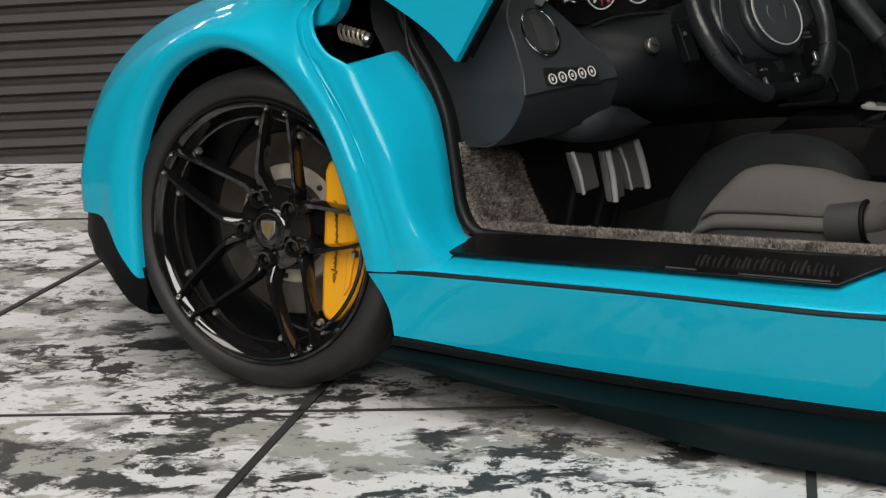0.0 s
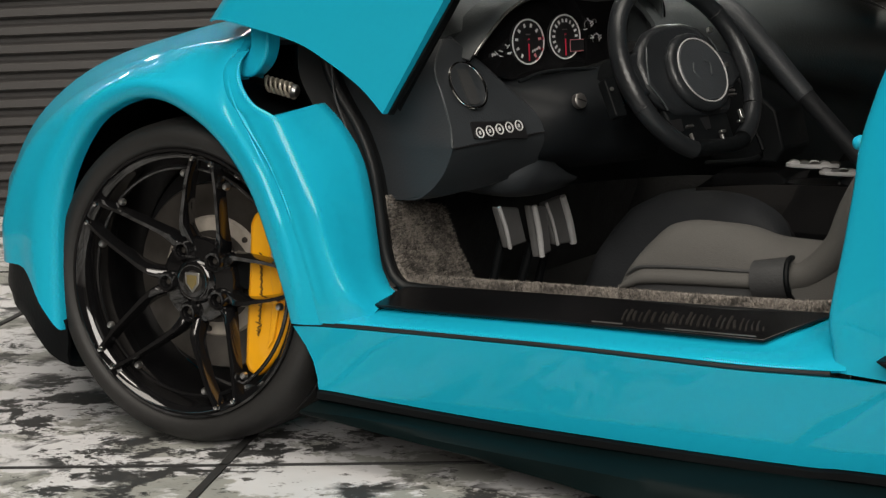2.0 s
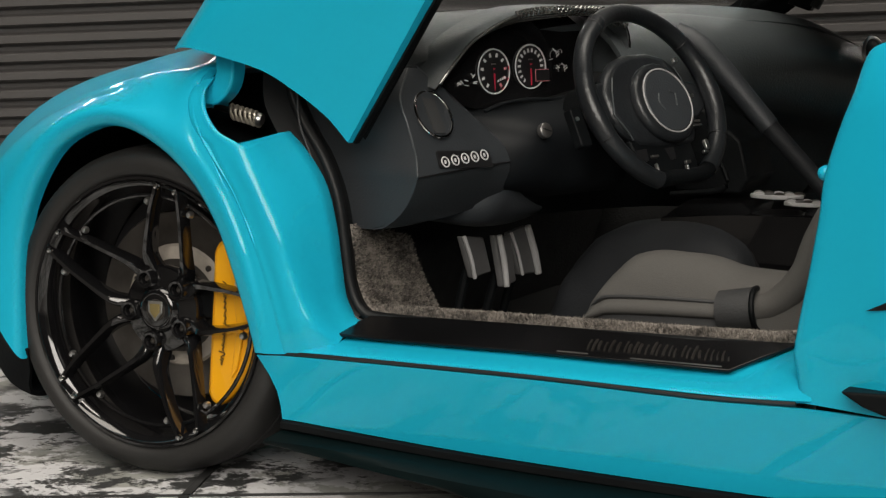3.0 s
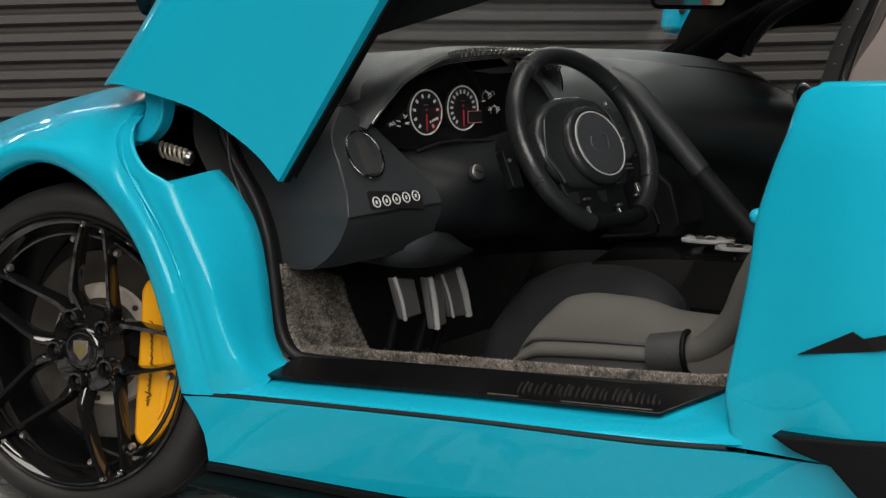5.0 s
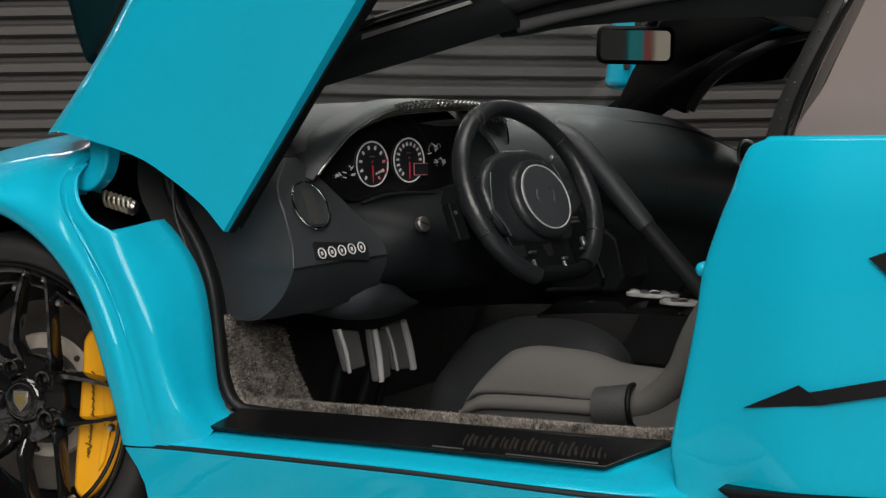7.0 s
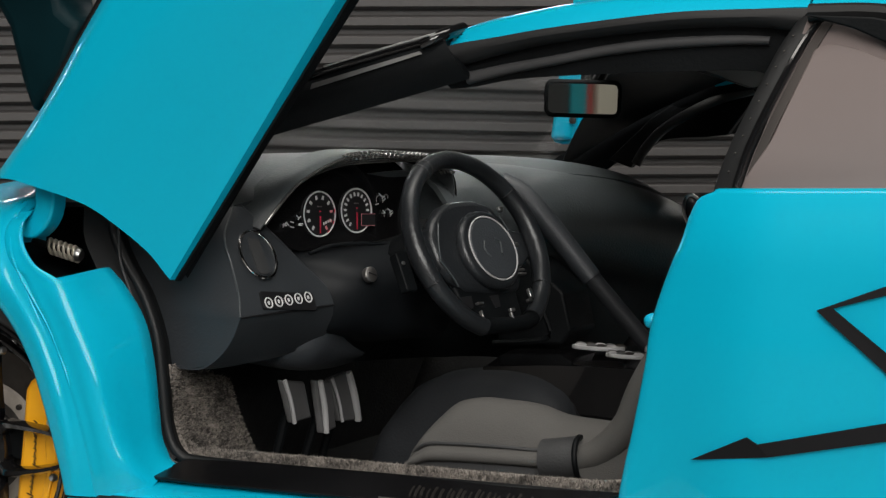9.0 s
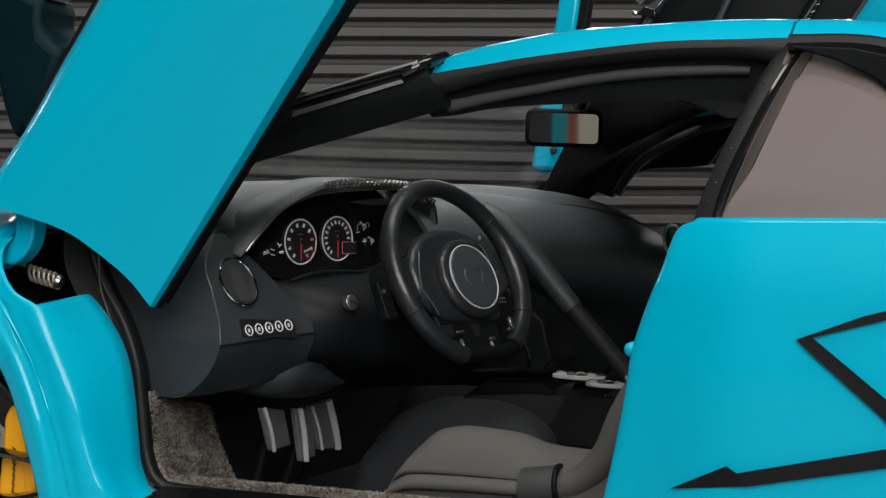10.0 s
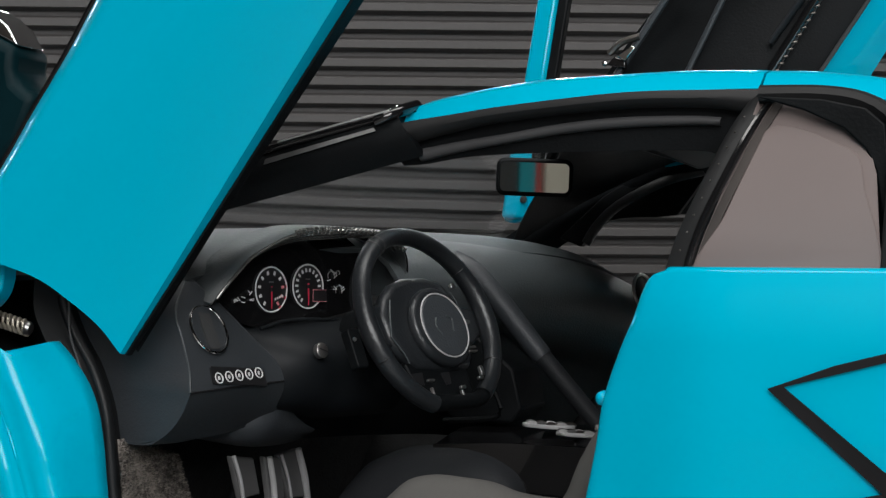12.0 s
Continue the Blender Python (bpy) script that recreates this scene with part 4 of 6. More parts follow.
# roof rail, headliner edge and A pillar of the near side
rail_lo = [(0.79, -0.628, 0.968), (0.835, -0.63, 0.985), (0.90, -0.63, 1.010), (0.986, -0.63, 1.030), (1.184, -0.63, 1.052), (1.33, -0.63, 1.054), (1.375, -0.63, 1.035)]
rail_hi = [(0.75, -0.630, 1.026), (0.80, -0.635, 1.042), (0.89, -0.635, 1.057), (0.986, -0.635, 1.073), (1.184, -0.635, 1.097), (1.33, -0.635, 1.103), (1.42, -0.635, 1.104)]
RAIL = material("rail_grey", (0.0085, 0.009, 0.0095), rough=0.55, vary=0.15, scale=8, spec=0.3)
STRIP = material("rail_strip", (0.045, 0.045, 0.046), rough=0.55, vary=0.15, scale=8, spec=0.3)
rail_mid = [tuple(vec(a).lerp(vec(b), 0.45)) for a, b in zip(rail_lo, rail_hi)]
part("roof_rail", loft([[(x + 0.004, -0.62, z - 0.002) for x, y, z in rail_mid], rail_mid, [((a[0] + b[0]) / 2, -0.644, (a[2] + b[2]) / 2) for a, b in zip(rail_mid, rail_hi)], rail_hi], 24, 8), RAIL, car, "dark grey roof rail", solid=-0.01, offset=-1)
part("rail_recess", loft([[(x, -0.60, z - 0.05 * min(i / 4, 1)) for i, (x, y, z) in enumerate(rail_lo)], [(x, -0.605, z) for x, y, z in rail_lo], [(x, -0.605, z) for x, y, z in rail_hi]], 24, 6), BLACK, car, "black recess under the roof rail", solid=-0.006)
strip_hi = [(0.822, 0.997), (0.90, 1.013), (0.986, 1.028), (1.08, 1.046), (1.184, 1.058), (1.30, 1.062), (1.352, 1.060)]
strip_lo = [(0.826, 0.976), (0.90, 0.994), (0.987, 1.011), (1.08, 1.028), (1.185, 1.040), (1.30, 1.046), (1.350, 1.046)]
part("rail_strip", loft([[(x1 + (x2 - x1) * f, -0.617 - out, z1 + (z2 - z1) * f) for (x1, z1), (x2, z2) in zip(strip_hi, strip_lo)] for f, out in ((0, -0.010), (0.06, 0.0), (0.5, 0.005), (0.94, 0.0), (1, -0.012))], 24, 10), STRIP, car, "grey padded strip under the roof rail")
part("headliner", loft([[(0.86, -0.56, 1.03), (1.1, -0.56, 1.075), (1.42, -0.56, 1.07)], [(0.95, 0, 1.07), (1.2, 0, 1.10), (1.5, 0, 1.09)], [(1.05, 0.56, 1.03), (1.3, 0.56, 1.075), (1.6, 0.56, 1.07)]], 10, 10), HEADLINER, car, "dark headliner")
ap_hi = [(0.22, -0.74, 0.84), (0.36, -0.70, 0.915), (0.566, -0.655, 0.990), (0.684, -0.645, 1.027), (0.79, -0.635, 1.052)]
ap_lo = [(0.24, -0.74, 0.760), (0.36, -0.70, 0.831), (0.471, -0.67, 0.875), (0.645, -0.645, 0.928), (0.835, -0.632, 0.984)]
part("a_pillar", loft([ap_lo, [((a[0] + b[0]) / 2 + 0.004, a[1] - 0.022, (a[2] + b[2]) / 2) for a, b in zip(ap_hi, ap_lo)], ap_hi, [(x, y + 0.06, z + 0.003) for x, y, z in ap_hi]], 24, 12), BLACK, car, "black windscreen pillar", solid=-0.02, offset=-1)
part("screen_trim", tube([(0.46, -0.672, 0.955), (0.566, -0.66, 0.991), (0.684, -0.65, 1.025), (0.79, -0.635, 1.055)], 0.008, 20, 8), BLACK_GLOSS, car, "gloss black windscreen trim")
part("roof_corner", tube([(0.752, -0.652, 1.040), (0.775, -0.646, 1.052), (0.792, -0.622, 1.064), (0.800, -0.580, 1.074)], (0.010, 0.012), 14, 10), BLACK_GLOSS, car, "gloss black corner at the front of the roof")
# the gloss trim's highlight, drawn as a thin silver tube
part("trim_highlight", tube([(0.575, -0.668, 1.001), (0.64, -0.668, 1.020), (0.70, -0.668, 1.037), (0.782, -0.662, 1.060)], 0.0018, 16, 6), SILVER, car, "thin silver line standing for the highlight on the windscreen trim")
part("trim_bright", loft([[(0.560, -0.688, 0.960), (0.66, -0.676, 0.992), (0.76, -0.664, 1.024)], [(0.563, -0.688, 0.970), (0.66, -0.676, 1.000), (0.755, -0.664, 1.029)]], 12), SILVER, car, "thin bright trim strip", solid=0.002)

BORDER = material("window_border_brown", (0.035, 0.029, 0.026), rough=0.5, vary=0.15, scale=6, spec=0.2)
# B pillar and quarter window
bp_f = [(1.300, -0.785, 0.78), (1.318, -0.765, 0.858), (1.346, -0.735, 0.941), (1.377, -0.69, 1.028), (1.400, -0.65, 1.08)]
bp_m = [(1.325, -0.80, 0.78), (1.345, -0.78, 0.862), (1.372, -0.75, 0.945), (1.405, -0.70, 1.04), (1.432, -0.655, 1.098)]
bp_r = [(1.348, -0.80, 0.79), (1.365, -0.78, 0.87), (1.392, -0.745, 0.95), (1.425, -0.70, 1.035), (1.455, -0.66, 1.095)]
part("b_pillar", loft([[(x + 0.02, y + 0.08, z) for x, y, z in bp_f], bp_f, bp_m, bp_r], 24, 12), RAIL, car, "dark grey door pillar with small rivets", solid=-0.01, offset=-1)
part("window_border", loft([[(x + 0.004, -0.804 + (z - 0.79) * 0.42, z) for x, y, z in bp_r], [(x + 0.018, -0.805 + (z - 0.79) * 0.42, z - 0.004) for x, y, z in bp_r]], 16, 2), BORDER, car, "dark brown window border", solid=0.003)
part("pillar_trim", tube([(x - 0.006, y - 0.008, z) for x, y, z in bp_r], 0.006, 20, 8), BLACK_GLOSS, car, "gloss black pillar trim")
path = spline(bp_m, 12)
for i in range(2, 11):
    part("rivet", lathe([(0.0001, 0.002), (0.0014, 0.0015), (0.002, 0)], path[i] + Vector((-0.006, -0.006, 0)), (0, -1, 0.2), 8), DARK_METAL, car)
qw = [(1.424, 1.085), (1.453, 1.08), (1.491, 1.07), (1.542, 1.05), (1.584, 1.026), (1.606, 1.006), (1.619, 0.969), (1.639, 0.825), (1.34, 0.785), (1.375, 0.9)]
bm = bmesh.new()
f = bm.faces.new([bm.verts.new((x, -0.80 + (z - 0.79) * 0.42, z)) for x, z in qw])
part("quarter_window", bm, WINDOW_REFLECT, car, "smoked quarter window with the pale room's reflection put into its colour", solid=0.006)
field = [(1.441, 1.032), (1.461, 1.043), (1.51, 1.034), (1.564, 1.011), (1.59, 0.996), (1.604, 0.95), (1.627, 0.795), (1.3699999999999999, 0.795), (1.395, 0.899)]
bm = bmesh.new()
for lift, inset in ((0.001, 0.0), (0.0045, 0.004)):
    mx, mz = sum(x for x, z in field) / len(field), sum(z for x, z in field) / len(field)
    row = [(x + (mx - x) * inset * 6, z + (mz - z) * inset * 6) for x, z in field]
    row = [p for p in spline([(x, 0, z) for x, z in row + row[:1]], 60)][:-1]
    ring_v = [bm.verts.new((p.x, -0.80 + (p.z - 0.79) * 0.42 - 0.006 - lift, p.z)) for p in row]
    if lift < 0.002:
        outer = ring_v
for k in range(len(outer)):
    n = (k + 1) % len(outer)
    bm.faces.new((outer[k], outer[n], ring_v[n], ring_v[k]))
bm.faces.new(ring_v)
part("window_field", bm, WINDOW_REFLECT, car, "raised centre of the quarter window, same painted-in reflection")
path = [(x, -0.806 + (z - 0.79) * 0.42, z) for x, z in ((1.425, 1.092), (1.52, 1.093), (1.585, 1.084), (1.630, 1.060), (1.648, 1.02), (1.654, 0.80))]
part("window_frame", tube(path, 0.015, 24, 8), RAIL, car, "dark grey quarter window frame")
bm = loft([[(1.63, -0.69, 1.07), (1.66, -0.67, 1.07), (1.80, -0.68, 1.04), (2.0, -0.72, 0.97)], [(1.66, -0.80, 0.81), (1.70, -0.80, 0.81), (1.85, -0.83, 0.81), (2.0, -0.86, 0.81)]], 12, 6)
# black crescent put where the frame's recess lies in shadow
part("recess_shadow", slab([(1.425, 1.086), (1.53, 1.083), (1.597, 1.070), (1.628, 1.045), (1.634, 0.99), (1.640, 0.86), (1.630, 0.90), (1.616, 0.975), (1.600, 1.006), (1.565, 1.038), (1.50, 1.066)], -0.715, -0.695), BLACK, car, "black crescent standing for the shadow in the window frame's recess", bevel=0.003)
part("rear_pillar", bm, BLACK, car, "black louvred rear pillar", solid=0.01)
for k in range(5):
    part("louvre", box(1.665, 1.80, -0.80, -0.775, 0.84 + k * 0.04, 0.855 + k * 0.04), SILVER, car, bevel=0.002)

# windscreen and far pillar
ws_lo = [(0.10, -0.72, 0.80), (0.16, -0.40, 0.835), (0.24, 0, 0.85), (0.36, 0.40, 0.845), (0.52, 0.72, 0.83)]
ws_hi = [(0.80, -0.60, 1.06), (0.83, -0.30, 1.085), (0.88, 0, 1.095), (0.93, 0.30, 1.085), (0.98, 0.58, 1.06)]
part("windscreen", loft([ws_lo, [((a[0] + b[0]) / 2, (a[1] + b[1]) / 2, (a[2] + b[2]) / 2 + 0.02) for a, b in zip(ws_lo, ws_hi)], ws_hi], 20, 8), GLASS, car, "clear windscreen").visible_shadow = False
# black printed corner of the windscreen on the far side
wa, wb, corner = spline(ws_hi, 20), spline(ws_lo, 20), []
for i in range(9, 21):
    f1 = 0.03 + 0.92 * ((i - 9) / 11) ** 2.2
    corner.append([wa[i].lerp(wb[i], f1 * j / 8) + Vector((0.014, -0.004, 0.08 * (f1 * j / 8) * (1 - f1 * j / 8) - 0.014)) for j in range(9)])
part("screen_corner", grid(corner), BLACK, car, "black far corner of the windscreen", solid=0.004)
part("far_window_frame", slab([(1.10, 1.10), (1.02, 0.975), (0.985, 0.925), (0.935, 0.918), (0.883, 0.916), (0.845, 0.912), (0.815, 0.904), (0.774, 0.876), (0.755, 0.841), (0.70, 0.86), (0.80, 0.96), (0.95, 1.06)], 0.645, 0.675), BLACK, car, "black far side window frame", bevel=0.004)
# grey tube in place of the faint lighter band within the black
part("far_frame_band", tube([(0.773, 0.625, 0.850), (0.80, 0.625, 0.895), (0.852, 0.625, 0.945), (0.958, 0.625, 1.003), (1.05, 0.625, 1.03)], 0.012, 24, 10), SEAT_DARK, car, "dark grey tube standing for a faint highlight in the black far frame")
part("screen_header", loft([[(0.80, -0.60, 1.05), (0.88, 0, 1.085), (0.98, 0.58, 1.05)], [(0.87, -0.60, 1.03), (0.96, 0, 1.06), (1.06, 0.58, 1.03)]], 14, 4), BLACK, car, "black windscreen header", solid=0.015)
far_hi = [(0.50, 0.72, 0.83), (0.64, 0.70, 0.92), (0.80, 0.66, 1.0), (0.98, 0.60, 1.06)]
far_lo = [(0.62, 0.74, 0.80), (0.74, 0.72, 0.88), (0.90, 0.68, 0.96), (1.08, 0.62, 1.03)]
part("far_pillar", loft([far_lo, [((a[0] + b[0]) / 2, a[1] - 0.03, (a[2] + b[2]) / 2) for a, b in zip(far_lo, far_hi)], far_hi], 16, 8), BLACK, car, "black far windscreen pillar", solid=0.02)
part("far_rail", loft([[(1.0, 0.62, 1.03), (1.2, 0.62, 1.05), (1.5, 0.64, 1.04), (1.62, 0.70, 0.95)], [(1.0, 0.60, 1.07), (1.2, 0.60, 1.09), (1.5, 0.60, 1.09), (1.75, 0.66, 0.98)]], 16, 4), BLACK, car, "black far roof rail", solid=0.03)
part("rear_bulkhead", slab([(1.50, 0.2), (1.58, 0.2), (1.70, 1.06), (1.62, 1.08)], -0.66, 0.80), BLACK, car, "black bulkhead behind the seats")

# ---------------------------------------------------------------- near door, swung up
door = new("left_door")
door.parent = car
tagged(door, "raised teal scissor door with a black inner edge")
NC, NR = 44, 44
low = spline([(0.030, 0, 0.784), (0.108, 0, 0.789), (0.176, 0, 0.777), (0.272, 0, 0.751), (0.332, 0, 0.716), (0.384, 0, 0.674), (0.4185, 0, 0.629)], NC)
hinge_side = spline_by_index([(0.030, 0, 0.784), (0.090, 0, 0.850), (0.152, 0, 0.927), (0.214, 0, 1.02), (0.288, 0, 1.128), (0.347, 0, 1.224), (0.427, 0, 1.36), (0.515, 0, 1.505)], 8)
rows = []
for j in range(NR + 1):
    u = j / NR
    # left and right borders of the band as it rises
    at = min(u * (len(hinge_side) - 1), len(hinge_side) - 1.001)
    L = hinge_side[int(at)].lerp(hinge_side[int(at) + 1], at - int(at))
    R = Vector((0.4185, 0, 0.629)).lerp(Vector((1.052, 0, 1.585)), u)
    wide = R - L
    r = []
    for i, p in enumerate(low):
        f = i / NC
        bow = (p - low[0].lerp(low[-1], f)) * (1 - u) ** 2
        q = L + wide * f + bow
        g = f + bow.dot(wide) / wide.length_squared
        y = -0.957 + 0.045 * (g - 0.40) ** 2 / 0.36 + 0.07 * (max(0, 0.21 - g) / 0.21) ** 2
        r.append((q.x, y - 0.06 * u, q.z))
    rows.append(r)
part("door_skin", grid(rows), PAINT, door, "glossy teal outer door skin", solid=-0.003)
er = [r[-1] for r in rows]
wide = [0.35 + 0.75 * j / NR for j in range(NR + 1)]
e1 = [(x + 0.004 * w, y + 0.018 * w, z - 0.002 * w) for (x, y, z), w in zip(er, wide)]
e2 = [(x + 0.006 * w, y + 0.036 * w, z - 0.003 * w) for (x, y, z), w in zip(er, wide)]
e3 = [(x + 0.007 * w, y + 0.078 * w, z - 0.004 * w) for (x, y, z), w in zip(er, wide)]
part("door_edge", grid([[(x, y + 0.001, z) for x, y, z in er], e1, e2]), PAINT, door, "teal folded rear edge of the door")
part("door_inner", grid([[(x, y + 0.001, z) for x, y, z in e2], e3, [(x - 0.10, y + 0.05, z + 0.06) for x, y, z in e3]]), BLACK, door, "black inner door trim", solid=0.004)
part("door_panel", grid([[(x, y + 0.06, z) for x, y, z in r[::4]] for r in rows[::4]]), BLACK, door)
el = [r[0] for r in rows]
part("window_trim", tube([(x - 0.006, y + 0.015, z + 0.005) for x, y, z in el[12::4]], 0.010, 20, 8), BLACK_GLOSS, door, "gloss black window trim")
# hinge arm between wing and door
outer = spline([(0.178, 0, 0.84), (0.179, 0, 0.787), (0.179, 0, 0.742), (0.168, 0, 0.711), (0.144, 0, 0.688), (0.122, 0, 0.685)], 22)
inside = spline([(0.107, 0, 0.694), (0.120, 0, 0.715), (0.138, 0, 0.736), (0.141, 0, 0.761), (0.136, 0, 0.84)], 18)
part("hinge_arm", slab([(p.x, p.z) for p in outer + inside], -0.903, -0.862), PAINT, door, "teal hook-shaped hinge arm", bevel=0.005)
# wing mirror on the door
# matt near-black teal: the housing's shade is painted into the colour
MIRROR_SHELL = material("shaded_teal", (0.001, 0.011, 0.014), rough=0.5, vary=0.2, spec=0.08)
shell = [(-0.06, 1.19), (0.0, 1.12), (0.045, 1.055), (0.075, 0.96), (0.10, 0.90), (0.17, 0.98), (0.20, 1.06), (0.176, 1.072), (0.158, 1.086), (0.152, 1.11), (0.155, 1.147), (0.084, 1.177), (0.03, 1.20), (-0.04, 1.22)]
part("mirror_housing", slab(shell, -0.86, -0.74), MIRROR_SHELL, door, "teal wing mirror housing, its shade put into a near-black colour", bevel=0.03)
part("mirror_pane", slab([(0.084, 1.180), (0.153, 1.149), (0.128, 1.185), (0.10, 1.207), (0.06, 1.225), (-0.03, 1.24), (-0.03, 1.215)], -0.845, -0.76), CHROME, door, "silvery mirror glass edge", bevel=0.004)

# ---------------------------------------------------------------- far door, swung up
fdoor = new("right_door")
fdoor.parent = car
tagged(fdoor, "raised far door showing its black stitched inner panel")
fl, fr = [(0.64, 0.88, 0.93), (0.68, 0.89, 1.12), (0.731, 0.9, 1.281), (0.92, 0.94, 1.56)], [(1.20, 0.88, 0.90), (1.20, 0.89, 1.12), (1.285, 0.9, 1.312), (1.43, 0.94, 1.56)]
part("inner_panel", loft([fl, [((a[0] * 2 + b[0]) / 3, a[1] - 0.05, a[2]) for a, b in zip(fl, fr)], [((a[0] + b[0] * 2) / 3, a[1] - 0.05, a[2]) for a, b in zip(fl, fr)], fr], 12, 12), BLACK, fdoor, "black stitched inner door panel", solid=0.03)
part("outer_skin", loft([[(x, y - 0.01, z) for x, y, z in fr], [(x + 0.05, y + 0.02, z - 0.01) for x, y, z in fr], [(x + 0.10, y + 0.06, z - 0.01) for x, y, z in fr]], 12, 6), PAINT, fdoor, solid=0.01)
top, low = [(1.270, 0.830, 1.452), (1.194, 0.830, 1.323)]
for k in range(-5, 16):
    c = vec(top).lerp(vec(low), k / 7.5)
    part("stitch", tube([c + Vector((-0.006, 0, -0.001)), c + Vector((0, -0.004, 0.001)), c + Vector((0.007, 0, 0.004))], 0.0028, 6, 6), DISC, fdoor)
part("panel_welt", tube([(1.294, 0.840, 1.518), (1.092, 0.840, 1.172)], 0.014, 8, 10), BLACK_GLOSS, fdoor, "padded welt of the door panel")
part("panel_strip", tube([(1.230, 0.840, 1.467), (1.151, 0.840, 1.350)], 0.016, 8, 10, flat=0.5), KNEE, fdoor, "dark grey strip of the door panel")
part("panel_seam", tube([(1.062, 0.840, 1.526), (0.891, 0.840, 1.148)], 0.008, 8, 8), LEATHER, fdoor)
part("panel_edge", tube([(0.904, 0.860, 1.494), (0.739, 0.860, 1.229)], 0.010, 8, 8), LEATHER, fdoor)
part("panel_rim", tube([(1.420, 0.860, 1.524), (1.190, 0.860, 1.155)], 0.005, 8, 8), SEAT_DARK, fdoor, "grey rim of the door panel")
part("pull_handle", slab([(0.773, 1.317), (0.812, 1.343), (0.821, 1.337), (0.796, 1.304)], 0.825, 0.835), CHROME, fdoor, "bright inner pull handle", bevel=0.003)
part("handle_base", slab([(0.744, 1.296), (0.765, 1.318), (0.794, 1.306), (0.794, 1.286)], 0.838, 0.86), BLACK_GLOSS, fdoor, bevel=0.004)
part("handle_arm", tube([(0.747, 0.850, 1.324), (0.779, 0.850, 1.353), (0.824, 0.850, 1.368)], 0.009, 8, 8), DISC, fdoor)
part("handle_pin", lathe([(0.0001, 0.006), (0.006, 0.004), (0.008, 0)], (0.742, 0.835, 1.299), (0, -1, 0), 10), CHROME, fdoor)
bm = slab([(0.436, 0.905), (0.500, 0.905), (0.575, 1.55), (0.520, 1.55)], 0.98, 1.03)
part("front_flange", bm, PAINT, fdoor, "teal front edge of the far door", bevel=0.012)
part("flange_foot", slab([(0.436, 0.900), (0.468, 0.892), (0.600, 0.962), (0.575, 1.035), (0.515, 1.06), (0.448, 1.02)], 1.0, 1.04), PAINT, fdoor, "teal lower corner of the far door", bevel=0.01)
part("flange_seal", slab([(0.503, 0.97), (0.535, 0.99), (0.605, 1.55), (0.577, 1.55)], 0.985, 1.02), BLACK, fdoor, bevel=0.006)
part("flange_screw", lathe([(0.0001, 0.006), (0.008, 0.005), (0.010, 0)], (0.50, 0.975, 0.955), (0, -1, 0), 12), DARK_METAL, fdoor)


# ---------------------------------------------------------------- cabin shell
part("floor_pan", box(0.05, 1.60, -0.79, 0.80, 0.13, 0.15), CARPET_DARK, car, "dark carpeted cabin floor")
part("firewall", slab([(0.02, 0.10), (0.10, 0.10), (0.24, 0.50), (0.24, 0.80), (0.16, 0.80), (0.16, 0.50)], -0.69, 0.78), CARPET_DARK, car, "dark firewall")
part("far_sill", slab([(0.40, 0.10), (1.60, 0.10), (1.60, 0.34), (0.40, 0.34)], 0.80, 0.95), PAINT, car, "teal far door sill", bevel=0.01)
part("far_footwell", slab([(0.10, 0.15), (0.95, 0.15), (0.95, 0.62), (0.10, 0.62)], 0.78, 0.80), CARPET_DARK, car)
# kick panel and inner sill, with pile
kick = [[(0.345, -0.775, 0.47), (0.352, -0.775, 0.38), (0.40, -0.775, 0.30)], [(0.33, -0.64, 0.445), (0.345, -0.64, 0.37), (0.39, -0.64, 0.29)], [(0.320, -0.52, 0.415), (0.335, -0.51, 0.35), (0.365, -0.49, 0.27)], [(0.25, -0.44, 0.37), (0.27, -0.43, 0.32), (0.31, -0.42, 0.25)]]
part("kick_panel", loft(kick, 10, 10), CARPET, car, "grey-brown carpeted kick panel", solid=-0.01)
sill_in = [[(0.40, -0.795, 0.305), (0.75, -0.795, 0.309), (1.10, -0.795, 0.312), (1.20, -0.795, 0.318)], [(0.395, -0.765, 0.318), (0.75, -0.765, 0.322), (1.10, -0.765, 0.326), (1.19, -0.765, 0.334)],
           [(0.39, -0.73, 0.312), (0.75, -0.73, 0.316), (1.10, -0.73, 0.32), (1.19, -0.73, 0.328)], [(0.39, -0.715, 0.15), (0.75, -0.715, 0.15), (1.10, -0.715, 0.15), (1.19, -0.715, 0.15)]]
part("inner_sill", loft(sill_in, 30, 10), CARPET, car, "grey-brown carpeted inner sill", solid=-0.008)


